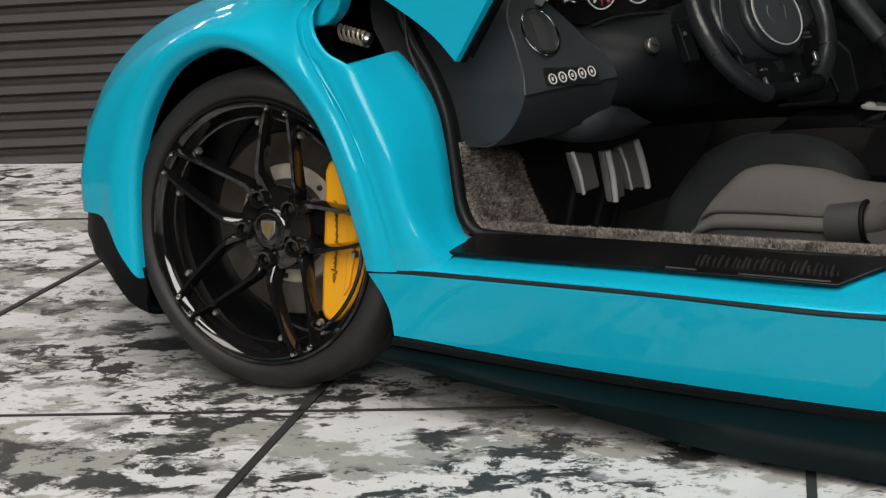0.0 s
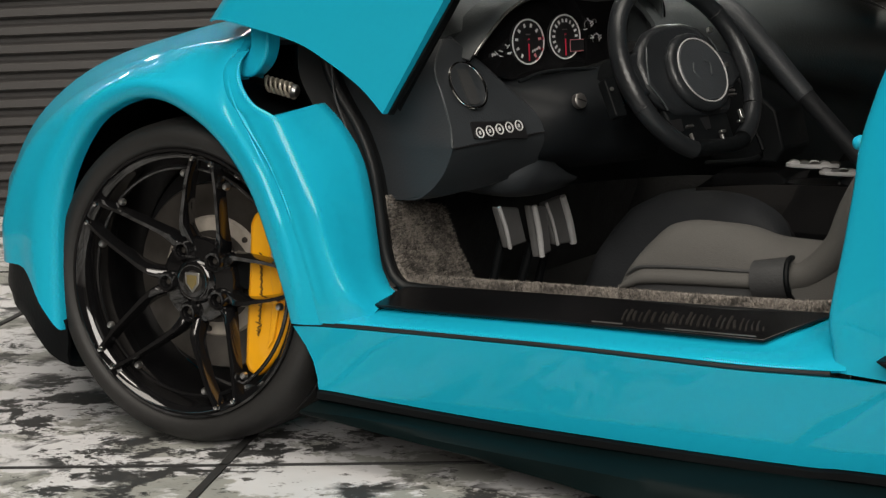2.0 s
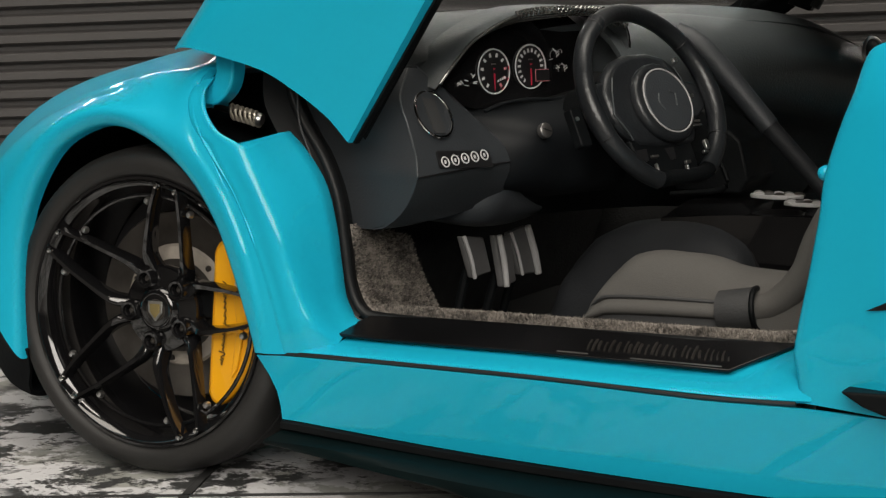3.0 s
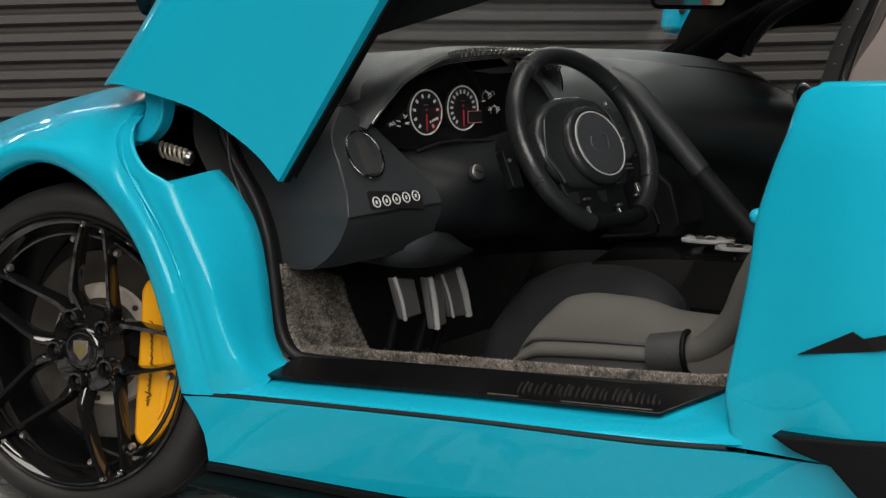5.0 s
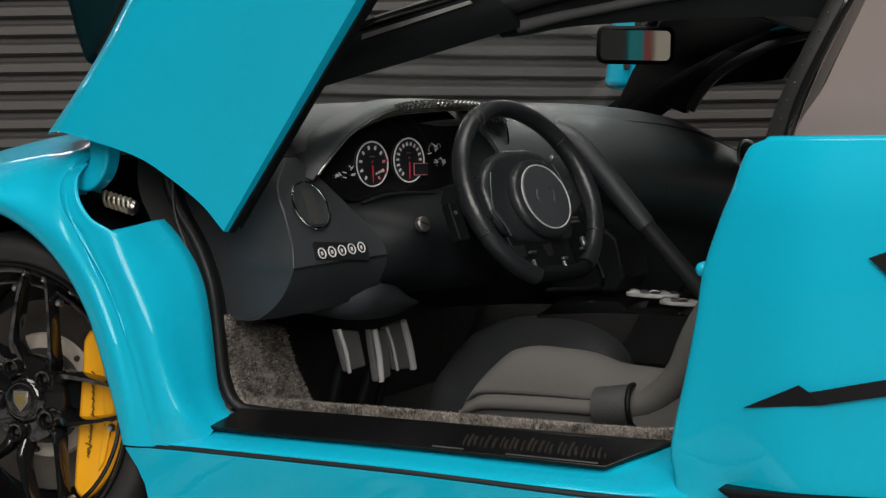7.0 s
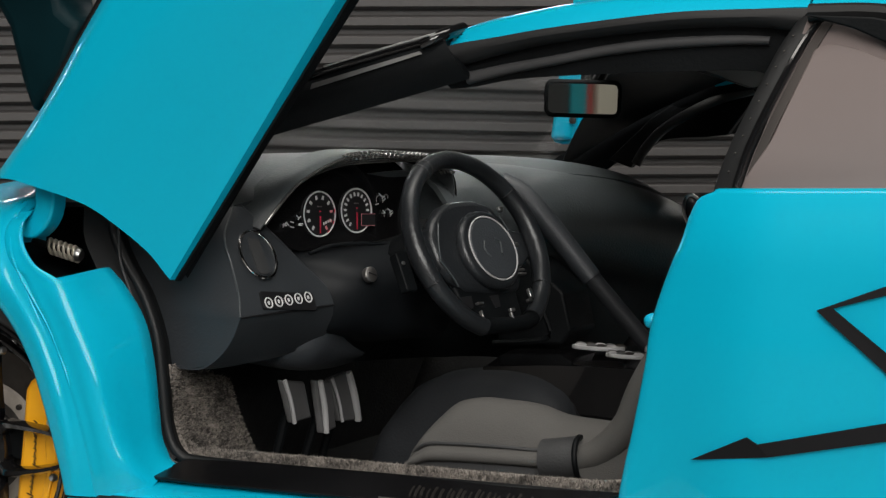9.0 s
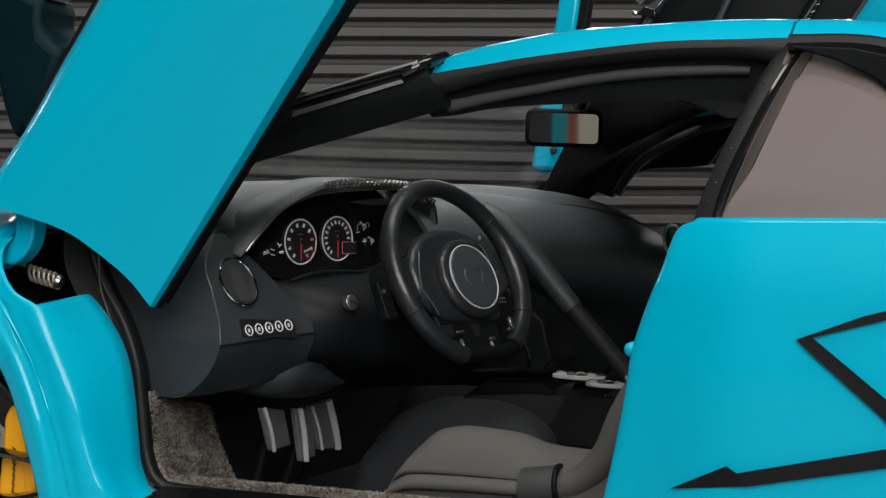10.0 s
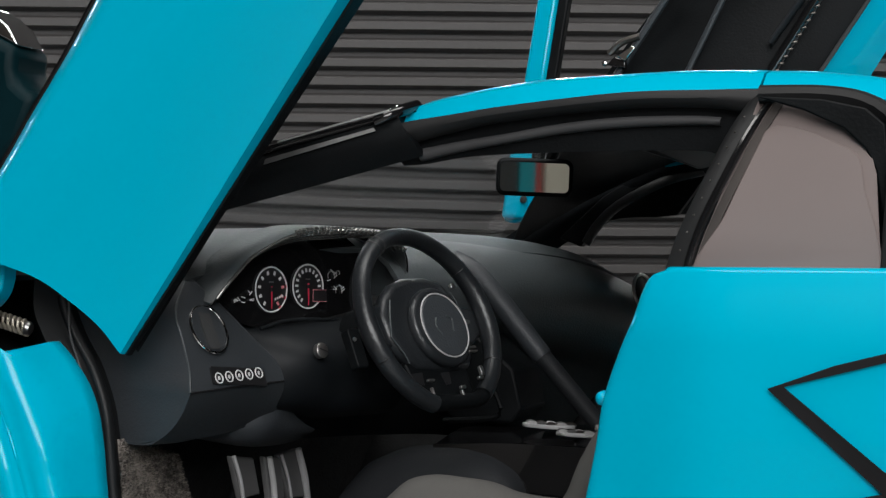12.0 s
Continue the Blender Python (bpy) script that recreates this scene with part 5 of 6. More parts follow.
def pile(name, rows, count, length, seed):
    """Short tufts of carpet pile on a sheet."""
    r = random.Random(seed)
    a, b = len(rows) - 1, len(rows[0]) - 1
    verts, faces = [], []
    for _ in range(count):
        u, v = r.random() * a, r.random() * b
        i, j = min(int(u), a - 1), min(int(v), b - 1)
        fu, fv = u - i, v - j
        p00, p01, p10, p11 = vec(rows[i][j]), vec(rows[i][j + 1]), vec(rows[i + 1][j]), vec(rows[i + 1][j + 1])
        p = p00.lerp(p01, fv).lerp(p10.lerp(p11, fv), fu)
        n = (p01 - p00).cross(p10 - p00).normalized()
        if n.dot(Vector((0.3, -0.6, 0.7))) < 0:
            n = -n
        d = (n + Vector((r.uniform(-0.8, 0.8), r.uniform(-0.8, 0.8), r.uniform(-0.5, 0.8)))).normalized() * length * r.uniform(0.5, 1.3)
        s = Vector((r.uniform(-1, 1), r.uniform(-1, 1), r.uniform(-1, 1))).normalized() * 0.0021
        k = len(verts)
        verts += [(p - s) * K, (p + s) * K, (p + d) * K, (p + d.cross(s).normalized() * 0.0016) * K]
        faces += [(k, k + 1, k + 2), (k + 1, k + 3, k + 2), (k + 3, k, k + 2)]
    me = bpy.data.meshes.new(name)
    me.from_pydata([tuple(v) for v in verts], [], faces)
    me.materials.append(CARPET)
    ob = new(name, me)
    ob.parent = car
    return tagged(ob, "short grey-brown carpet pile", kind="stuff")


pile("kick_carpet", [spline(r, 8) for r in kick], 14000, 0.011, 3)
pile("sill_carpet", [spline(r, 30) for r in sill_in[:3]], 12000, 0.010, 5)

# ---------------------------------------------------------------- dashboard
dashboard = new("dashboard")
dashboard.parent = car
tagged(dashboard, "dark leather dashboard with round vents")
pod_l = [(0.430, -0.717, 0.750), (0.440, -0.766, 0.698), (0.459, -0.771, 0.649), (0.477, -0.778, 0.600), (0.489, -0.793, 0.562)]
pod_r = [(0.437, -0.694, 0.748), (0.470, -0.641, 0.701), (0.503, -0.592, 0.651), (0.535, -0.546, 0.604), (0.547, -0.540, 0.574)]


def puffed(a, b, out):
    """A row from a to b, slightly padded in the middle."""
    return [tuple(vec(a).lerp(vec(b), f) + facing(-14, 22) * out * math.sin(math.pi * f)) for f in (0, 0.04, 0.25, 0.5, 0.75, 0.96, 1)]


part("pod_face", loft([puffed(a, b, 0.003) for a, b in zip(pod_l, pod_r)], 20, 20), LEATHER, dashboard, "dark grey leather dashboard end with a round vent", solid=-0.006)
pod_low = [[(0.4885, -0.7925, 0.560), (0.508, -0.708, 0.564), (0.528, -0.622, 0.568), (0.5465, -0.540, 0.572)],
           [(0.485, -0.791, 0.549), (0.504, -0.706, 0.553), (0.524, -0.620, 0.557), (0.545, -0.537, 0.562)],
           [(0.462, -0.783, 0.509), (0.480, -0.700, 0.513), (0.503, -0.605, 0.520), (0.535, -0.524, 0.535)],
           [(0.425, -0.774, 0.476), (0.445, -0.706, 0.478), (0.478, -0.590, 0.489), (0.514, -0.515, 0.508)],
           [(0.380, -0.765, 0.461), (0.415, -0.700, 0.464), (0.455, -0.585, 0.476), (0.49, -0.51, 0.496)],
           [(0.25, -0.75, 0.470), (0.29, -0.68, 0.475), (0.32, -0.58, 0.485), (0.34, -0.50, 0.505)]]
part("pod_underside", loft(pod_low, 20, 24), LEATHER, dashboard, "dark grey leather underside of the dashboard end", solid=-0.005)
near = pod_l + [(0.485, -0.790, 0.549), (0.462, -0.782, 0.509), (0.425, -0.773, 0.476), (0.380, -0.764, 0.462)]
back = [(0.20, -0.740, 0.750), (0.21, -0.752, 0.70), (0.235, -0.756, 0.65), (0.262, -0.757, 0.602), (0.282, -0.757, 0.562), (0.288, -0.757, 0.549), (0.305, -0.757, 0.515), (0.318, -0.756, 0.480), (0.325, -0.756, 0.463)]
side_rows = [near, [tuple(vec(a).lerp(vec(b), 0.08) + Vector((0, -0.002, 0))) for a, b in zip(near, back)], [tuple(vec(a).lerp(vec(b), 0.5)) for a, b in zip(near, back)], back]
part("pod_side", grid([spline_by_index(r, 4) for r in side_rows]), LEATHER, dashboard, "dark grey leather side of the dashboard end", solid=-0.004)
part("pod_top", loft([pod_r[:4], [(x - 0.012, y + 0.010, z + 0.005) for x, y, z in pod_r[:4]], [(x - 0.09, y + 0.055, z - 0.004) for x, y, z in pod_r[:4]]], 14, 8), LEATHER, dashboard, solid=-0.004)
part("pod_piping", tube([vec(p) + Vector((0.001, -0.0015, 0)) for p in pod_l], 0.0022, 24, 6), DASHTOP, dashboard, "lighter piping along the leather edge")
part("pod_seam", tube([(0.4895, -0.7935, 0.5605), (0.509, -0.709, 0.5645), (0.529, -0.623, 0.5685), (0.5475, -0.541, 0.5725)], 0.0016, 16, 6), INK, dashboard)
VN = facing(-13, 27)
vc = Vector((0.4685, -0.702, 0.6645)) + VN * 0.002
part("vent_ring", ring(vc + VN * 0.004, VN, 0.0450, 0.0026, 48, 8), CHROME, dashboard, "chrome vent ring")
part("vent_pane", disc(vc - VN * 0.002, VN, 0.042, 0.004), LEATHER, dashboard, "dark round vent flap")
part("vent_blade", plate(round_rect(0.030, 0.075, 0.008), vc + VN * 0.002, VN, 0.003), SEAT_DARK, dashboard)
FN = facing(-14, 22)
strip_c = Vector((0.512, -0.664, 0.583)) + FN * 0.0075
part("button_strip", plate(round_rect(0.142, 0.032, 0.004), strip_c - FN * 0.004, FN, 0.003, up=(0.05, 0.05, 1)), INK, dashboard, "gloss black button strip")
for k in range(5):
    c = Vector((0.4985, -0.718, 0.581)).lerp(Vector((0.5225, -0.611, 0.5865)), k / 4) + FN * 0.0075
    part("button", disc(c - FN * 0.004, FN, 0.0095, 0.004, 20), INK, dashboard)
    part("button_ring", ring(c + FN * 0.001, FN, 0.0092, 0.0014, 28, 6), WHITE, dashboard, "white printed button ring")
    part("button_symbol", plate(round_rect(0.005, 0.007, 0.002), c + FN * 0.0004, FN, 0.001), WHITE, dashboard)

# main dashboard roll across the cabin
roll = []
for y, x0, zt in ((-0.79, 0.34, 0.745), (-0.74, 0.36, 0.765), (-0.60, 0.42, 0.80), (-0.45, 0.46, 0.835), (-0.20, 0.56, 0.85), (0.10, 0.62, 0.853), (0.35, 0.72, 0.852), (0.55, 0.80, 0.83), (0.70, 0.86, 0.78)):
    roll.append([(x0 - 0.34, y, zt - 0.01), (x0 - 0.18, y, zt + 0.004), (x0 - 0.05, y, zt), (x0 + 0.02, y, zt - 0.03)])
part("dash_top", loft(roll, 12, 30), DASHTOP, dashboard, "grey dashboard top", solid=-0.01)
face = []
for y, x0, zt in ((-0.22, 0.57, 0.83), (0.0, 0.62, 0.83), (0.20, 0.69, 0.826), (0.40, 0.77, 0.815), (0.56, 0.845, 0.785), (0.72, 0.915, 0.735)):
    face.append([(x0 - 0.08, y, zt + 0.016), (x0 - 0.02, y, zt + 0.006), (x0 + 0.035, y, zt - 0.030), (x0 + 0.066, y, zt - 0.070), (x0 + 0.072, y, zt - 0.115), (x0 + 0.045, y, zt - 0.17), (x0 + 0.0, y, zt - 0.20), (x0 - 0.12, y, zt - 0.24), (x0 - 0.25, y, zt - 0.42)])
part("dash_face", loft(face, 20, 24), DASHTOP, dashboard, "dark passenger side dashboard", solid=-0.01)
part("far_vent_ring", ring((0.925, 0.60, 0.742), facing(-19, 15), 0.042, 0.004, 40, 8), SILVER, dashboard, "silver far vent ring")
part("far_vent_pane", disc((0.922, 0.60, 0.741), facing(-19, 15), 0.039, 0.003), INK, dashboard)

# instrument cluster
cluster = new("instrument_cluster")
cluster.parent = car
tagged(cluster, "black instrument cluster with two white-ringed dials")
CN = facing(-18.5, 3)
CU = axes(CN)
cc = Vector((0.484, -0.481, 0.735))


def on_cluster(u, v, lift=0.0):
    return cc + CU @ Vector((u, v, lift))


hood = [(0.470, -0.690, 0.712), (0.476, -0.673, 0.732), (0.487, -0.632, 0.770), (0.499, -0.591, 0.801), (0.526, -0.506, 0.838), (0.554, -0.418, 0.853), (0.606, -0.264, 0.853), (0.628, -0.205, 0.835), (0.636, -0.18, 0.79), (0.632, -0.19, 0.72)]
hood_in = [(x - 0.065, y + 0.028, z - 0.014) for x, y, z in hood]
hood_out = [(x - 0.08, y + 0.02, z + 0.006) for x, y, z in hood]
part("cluster_hood", loft([hood_out, [(x - 0.02, y, z + 0.004) for x, y, z in hood], hood], 40, 6), DASHTOP, cluster, "dark leather instrument hood", solid=-0.006)
part("hood_lining", loft([[(x, y + 0.004, z - 0.004) for x, y, z in hood], hood_in], 40, 4), BLACK_GLOSS, cluster, "gloss black hood lining", solid=0.003)
hb = spline(hood, 120)
inward = [Vector((0, cc.y + 0.06 - p.y, cc.z - p.z)).normalized() for p in hb]
# pale tubes stand for the long glints on the dark lip; ribs share their colour
for k in range(4):
    part("hood_glint_line", tube([p + d * (0.004 + 0.0050 * k) + Vector((0.003 - 0.005 * k, 0, 0)) for p, d in zip(hb[2:104:3], inward[2:104:3])], 0.0026, 90, 8), HOOD_GLINT, cluster)
for i in range(46, 104, 2):
    p, d = hb[i], inward[i]
    part("hood_rib", tube([p - d * 0.001 + Vector((-0.002, 0, 0.001)), p + Vector((0.004, -0.001, 0.001)), p + d * 0.010 + Vector((0.001, 0, 0))], 0.0028, 6, 8), HOOD_GLINT, cluster)
outline = [(-0.150, -0.045), (-0.10, 0.035), (-0.03, 0.085), (0.06, 0.112), (0.20, 0.112), (0.27, 0.07), (0.28, -0.03), (0.17, -0.050), (0.05, -0.062), (-0.05, -0.068)]
part("cluster_face", plate(outline, cc - CN * 0.006, CN, 0.004), BLACK_GLOSS, cluster, "gloss black instrument face")


def gauge(u, v, figures, red_end, size):
    c = on_cluster(u, v, 0.0)
    part("gauge_dial", disc(c - CN * 0.001, CN, 0.040, 0.001, 40), INK, cluster, "black round dial")
    part("gauge_ring", ring(c + CN * 0.001, CN, 0.0418, 0.0016, 56, 6), WHITE, cluster, "white dial ring")
    for k in range(figures):
        a = radians(236 - k * 292 / (figures - 1))
        w, s = Vector((math.cos(a), math.sin(a), 0)), Vector((-math.sin(a), math.cos(a), 0))
        t = bmesh.new()
        up = CU @ w
        plate([(-size * 0.5, -0.0036), (size * 0.5, -0.0036), (size * 0.4, 0.0036), (-size * 0.4, 0.0036)], c + up * 0.0315 + CN * 0.0005, CN, 0.001, up=up, bm=t)
        part("gauge_figure", t, PINK if k in red_end else WHITE, cluster, smooth=False)
        if k in red_end:
            part("gauge_tick", plate([(-0.0035, -0.001), (0.0035, -0.001), (0.0035, 0.001), (-0.0035, 0.001)], c + up * 0.0395 + CN * 0.0016, CN, 0.001, up=up), RED, cluster, smooth=False)
    part("dial_caption", plate([(-0.006, 0.0012), (0.006, 0.0012), (0.006, -0.0012), (-0.006, -0.0012)], c + CU @ Vector((0, 0.014, 0)) + CN * 0.0005, CN, 0.001), PEDAL, cluster, smooth=False)
    part("needle", plate([(-0.0022, 0.006), (0.0022, 0.006), (0.0012, -0.036), (-0.0012, -0.036)], c + CN * 0.002, CN, 0.001), RED, cluster, "red dial needle")
    part("needle_hub", disc(c + CN * 0.002, CN, 0.004, 0.002, 14), INK, cluster)


gauge(0.0, 0.001, 10, (7, 8, 9), 0.0055)
gauge(0.1005, 0.0075, 16, (), 0.0045)
part("gauge_display", plate(round_rect(0.040, 0.024, 0.003), on_cluster(0.129, -0.010, 0.0035), CN, 0.001), INK, cluster)
for (u0, v0), (u1, v1) in (((-0.019, 0.011), (0.019, 0.011)), ((-0.019, -0.011), (0.019, -0.011)), ((-0.019, -0.011), (-0.019, 0.011))):
    part("display_frame", tube([on_cluster(0.129 + u0, -0.010 + v0, 0.005), on_cluster(0.129 + u1, -0.010 + v1, 0.005)], 0.0006, 2, 5), PINK, cluster)
for k in range(4):
    part("gauge_mark", plate([(-0.0016, 0.002), (0.0016, 0.0026), (0.0016, -0.002), (-0.0016, -0.0026)], on_cluster(0.010 + 0.006 * k, -0.017 + 0.002 * k, 0.0015), CN, 0.001), WHITE, cluster, smooth=False)
for cu, cv, rad in ((0.166, 0.028, 0.0095), (0.188, 0.0, 0.0095), (0.185, 0.034, 0.005)):
    arc = [on_cluster(cu + rad * math.cos(radians(a)), cv + rad * math.sin(radians(a)), 0.001) for a in range(-30, 211, 30)]
    part("small_dial", tube(arc, 0.0009, 16, 5), PEDAL, cluster)
part("cluster_ledge", tube([on_cluster(-0.04, -0.072, 0.012), on_cluster(0.02, -0.058, 0.014), on_cluster(0.10, -0.055, 0.014), on_cluster(0.17, -0.058, 0.014)], 0.0035, 20, 8), COLUMN, cluster, "dark ledge under the dials")
rr = random.Random(8)
for cu, cv in ((0.166, 0.028), (0.188, 0.0), (-0.085, -0.027), (-0.062, -0.014)):
    for k in range(5):
        a = rr.uniform(0, 6.3)
        part("small_mark", plate([(-0.005, -0.0012), (0.005, -0.0006), (0.005, 0.0012), (-0.005, 0.0008)], on_cluster(cu + 0.012 * math.cos(a), cv + 0.010 * math.sin(a), 0.001), CN, 0.001, up=(0, rr.uniform(-1, 1), 1)), WHITE, cluster, smooth=False)

# lower cover and steering column
column = new("steering_column")
column.parent = car
tagged(column, "dark steering column with ignition lock and stalk")
cover = [[(0.36, -0.600, 0.665), (0.44, -0.530, 0.668), (0.50, -0.44, 0.672), (0.55, -0.30, 0.685), (0.60, -0.18, 0.71)], [(0.38, -0.605, 0.645), (0.515, -0.525, 0.652), (0.56, -0.44, 0.66), (0.60, -0.30, 0.67), (0.64, -0.18, 0.69)],
         [(0.39, -0.610, 0.60), (0.565, -0.525, 0.610), (0.61, -0.45, 0.615), (0.645, -0.36, 0.62), (0.66, -0.22, 0.62)], [(0.41, -0.615, 0.545), (0.548, -0.525, 0.545), (0.60, -0.44, 0.540), (0.64, -0.38, 0.535), (0.66, -0.24, 0.535)],
         [(0.40, -0.60, 0.51), (0.50, -0.520, 0.512), (0.53, -0.44, 0.505), (0.56, -0.38, 0.495), (0.61, -0.24, 0.495)], [(0.33, -0.57, 0.50), (0.34, -0.52, 0.50), (0.36, -0.46, 0.49), (0.38, -0.38, 0.48), (0.40, -0.24, 0.49)]]
part("column_cover", loft(cover, 18, 22), COLUMN, column, "leather steering column surround, its shade put into a darker colour", solid=-0.006)
lobe = [[(0.45, -0.50, 0.553), (0.45, -0.47, 0.534), (0.45, -0.42, 0.506), (0.45, -0.37, 0.484), (0.45, -0.31, 0.467)], [(0.490, -0.524, 0.552), (0.517, -0.492, 0.533), (0.518, -0.443, 0.505), (0.518, -0.392, 0.483), (0.516, -0.330, 0.466)],
        [(0.480, -0.540, 0.545), (0.522, -0.503, 0.526), (0.524, -0.453, 0.499), (0.523, -0.400, 0.478), (0.518, -0.336, 0.462)], [(0.440, -0.600, 0.505), (0.505, -0.545, 0.488), (0.515, -0.492, 0.474), (0.512, -0.43, 0.461), (0.505, -0.355, 0.453)],
        [(0.40, -0.620, 0.475), (0.465, -0.54, 0.449), (0.475, -0.46, 0.440), (0.472, -0.38, 0.438), (0.468, -0.30, 0.442)], [(0.36, -0.60, 0.465), (0.36, -0.53, 0.452), (0.36, -0.45, 0.445), (0.36, -0.36, 0.445), (0.36, -0.28, 0.450)]]
part("knee_panel", loft(lobe, 20, 24), LEATHER, column, "dark leather knee panel below the column", solid=-0.004)
part("ignition_lock", lathe([(0.0001, 0.006), (0.012, 0.006), (0.0145, 0.004), (0.0145, -0.006)], (0.600, -0.500, 0.629), facing(-22, 15), 24), PEDAL, column, "round grey ignition lock")
part("key_slot", plate([(-0.010, -0.0012), (0.010, -0.0012), (0.010, 0.0012), (-0.010, 0.0012)], Vector((0.600, -0.500, 0.629)) + facing(-22, 15) * 0.0062, facing(-22, 15), 0.001, up=(0.1, 0.3, 1)), INK, column)
part("column_tube", tube([(0.60, -0.33, 0.645), (0.73, -0.365, 0.685)], 0.055, 8, 20), BLACK, column, "black steering column")
part("stalk", tube([(0.66, -0.40, 0.665), (0.675, -0.47, 0.655), (0.682, -0.50, 0.62)], (0.010, 0.014), 12, 8), BLACK, column, "black column stalk")
part("stalk_tip", disc((0.685, -0.505, 0.625), (0.6, -0.8, 0), 0.006, 0.004, 10), SILVER, column)
part("shift_paddle", plate([(-0.02, 0.05), (0.012, 0.05), (0.02, -0.06), (-0.012, -0.05)], (0.705, -0.47, 0.66), facing(-19, 25), 0.006), BLACK_GLOSS, column, "gloss black shift paddle", bevel=0.002)

# steering wheel
sw = new("steering_wheel")
sw.parent = car
tagged(sw, "black leather three-spoke steering wheel")
SN = facing(-19, 25.7)
SC = Vector((0.760, -0.37, 0.688))
SM = axes(SN)


def on_wheel(u, v, w=0.0):
    return SC + SM @ Vector((u, v, w))


HUB_U, HUB_V = 0.027, -0.013
grip = []
for i in range(121):
    a = radians(250 - i * 310 / 120)
    grip.append(on_wheel(0.174 * math.cos(a), 0.174 * math.sin(a), 0.0))


def rim_tube(path, ru, rw, k=14):
    rows = []
    for i, p in enumerate(path):
        d = (path[min(i + 1, len(path) - 1)] - path[max(i - 1, 0)]).normalized()
        m = axes(d, SN)
        swell = 1 + 0.10 * math.exp(-((i / len(path) - 0.19) / 0.05) ** 2) + 0.10 * math.exp(-((i / len(path) - 0.80) / 0.05) ** 2)
        rows.append([p + m @ Vector((ru * swell * math.cos(t), rw * swell * math.sin(t), 0)) for t in [2 * math.pi * j / k for j in range(k + 1)]])
    return grid(rows)


part("rim", rim_tube(grip, 0.0165, 0.0185), WHEEL_LEATHER, sw, "black stitched leather rim")
flat = [(-0.085, -0.150), (-0.065, -0.158), (-0.02, -0.160), (0.03, -0.160), (0.07, -0.158), (0.10, -0.146), (0.125, -0.120)]
part("rim_base", rim_tube(spline([on_wheel(u, v, -0.004) for u, v in flat], 40), 0.0150, 0.016), BLACK, sw, "black flat base of the steering wheel")
for a in (118, 124, 205, 38, 330):
    c = on_wheel(0.174 * math.cos(radians(a)), 0.174 * math.sin(radians(a)))
    part("rim_seam", ring(c, SM @ Vector((-math.sin(radians(a)), math.cos(radians(a)), 0)), 0.0182, 0.0012, 20, 6), INK if a > 130 or a < 40 else SEAT_DARK, sw)
pad = [(-0.118, 0.020), (-0.100, 0.052), (-0.065, 0.080), (-0.02, 0.094), (0.04, 0.096), (0.085, 0.086), (0.112, 0.052), (0.120, 0.0), (0.116, -0.060), (0.095, -0.092), (0.03, -0.096), (-0.06, -0.088), (-0.095, -0.060), (-0.115, -0.030)]
part("hub_pad", plate(pad, on_wheel(0.0, 0.0, -0.036), SN, 0.030), WHEEL_LEATHER, sw, "black leather airbag pad", bevel=0.014)
boss = [(0.074 * math.cos(radians(a)) * (1.0 if math.cos(radians(a)) > 0 else 1.12), 0.080 * math.sin(radians(a))) for a in range(0, 360, 15)]
part("hub_boss", plate(boss, on_wheel(HUB_U, HUB_V, -0.012), SN, 0.024), WHEEL_LEATHER, sw, "domed leather centre of the airbag pad", bevel=0.010)
part("hub_ring", ring(on_wheel(HUB_U, HUB_V, 0.013), SN, 0.064, 0.0017, 56, 8), BRIGHT, sw, "thin silver hub ring")
part("hub_cap", disc(on_wheel(HUB_U, HUB_V, 0.008), SN, 0.062, 0.006, 40), LEATHER, sw, "black round hub cap")
part("hub_emblem", tube([on_wheel(HUB_U - 0.022, HUB_V + 0.014, 0.0148), on_wheel(HUB_U - 0.028, HUB_V - 0.002, 0.0148), on_wheel(HUB_U - 0.018, HUB_V - 0.018, 0.0148)], 0.0018, 10, 6), DASHTOP, sw)
part("hub_emblem", tube([on_wheel(HUB_U + 0.010, HUB_V + 0.018, 0.0148), on_wheel(HUB_U + 0.024, HUB_V + 0.012, 0.0148), on_wheel(HUB_U + 0.018, HUB_V - 0.012, 0.0148)], 0.0018, 10, 6), DASHTOP, sw)
for s in (-1, 1):
    part("spoke", plate([(s * 0.09, 0.045), (s * 0.165, 0.030), (s * 0.168, -0.020), (s * 0.135, -0.040), (s * 0.09, -0.045)], on_wheel(0, 0, -0.034), SN, 0.020), WHEEL_LEATHER, sw, "black leather wheel spoke", bevel=0.006)
part("low_spoke", plate([(-0.085, -0.075), (0.09, -0.085), (0.085, -0.155), (-0.07, -0.155)], on_wheel(0, 0, -0.030), SN, 0.014), BLACK, sw, "black lower spoke", bevel=0.005)
for a, b in ((-0.082, -0.048), (0.005, 0.030)):
    part("spoke_opening", plate([(a, -0.098), (b, -0.096), (b - 0.004, -0.120), (a + 0.006, -0.122)], on_wheel(0, 0, -0.0155), SN, 0.002), INK, sw)
part("pad_crease", tube([on_wheel(0.097, 0.061, -0.004), on_wheel(0.104, 0.040, -0.002), on_wheel(0.112, 0.015, -0.004)], 0.0016, 10, 6), DASHTOP, sw)
part("pad_crease", tube([on_wheel(-0.112, -0.028, -0.006), on_wheel(-0.095, -0.060, -0.004), on_wheel(-0.085, -0.080, -0.006)], 0.0018, 10, 6), DASHTOP, sw)
part("pad_crease", tube([on_wheel(-0.112, -0.028, -0.006), on_wheel(-0.102, 0.010, -0.004), on_wheel(-0.085, 0.045, -0.006)], 0.0018, 10, 6), DASHTOP, sw)

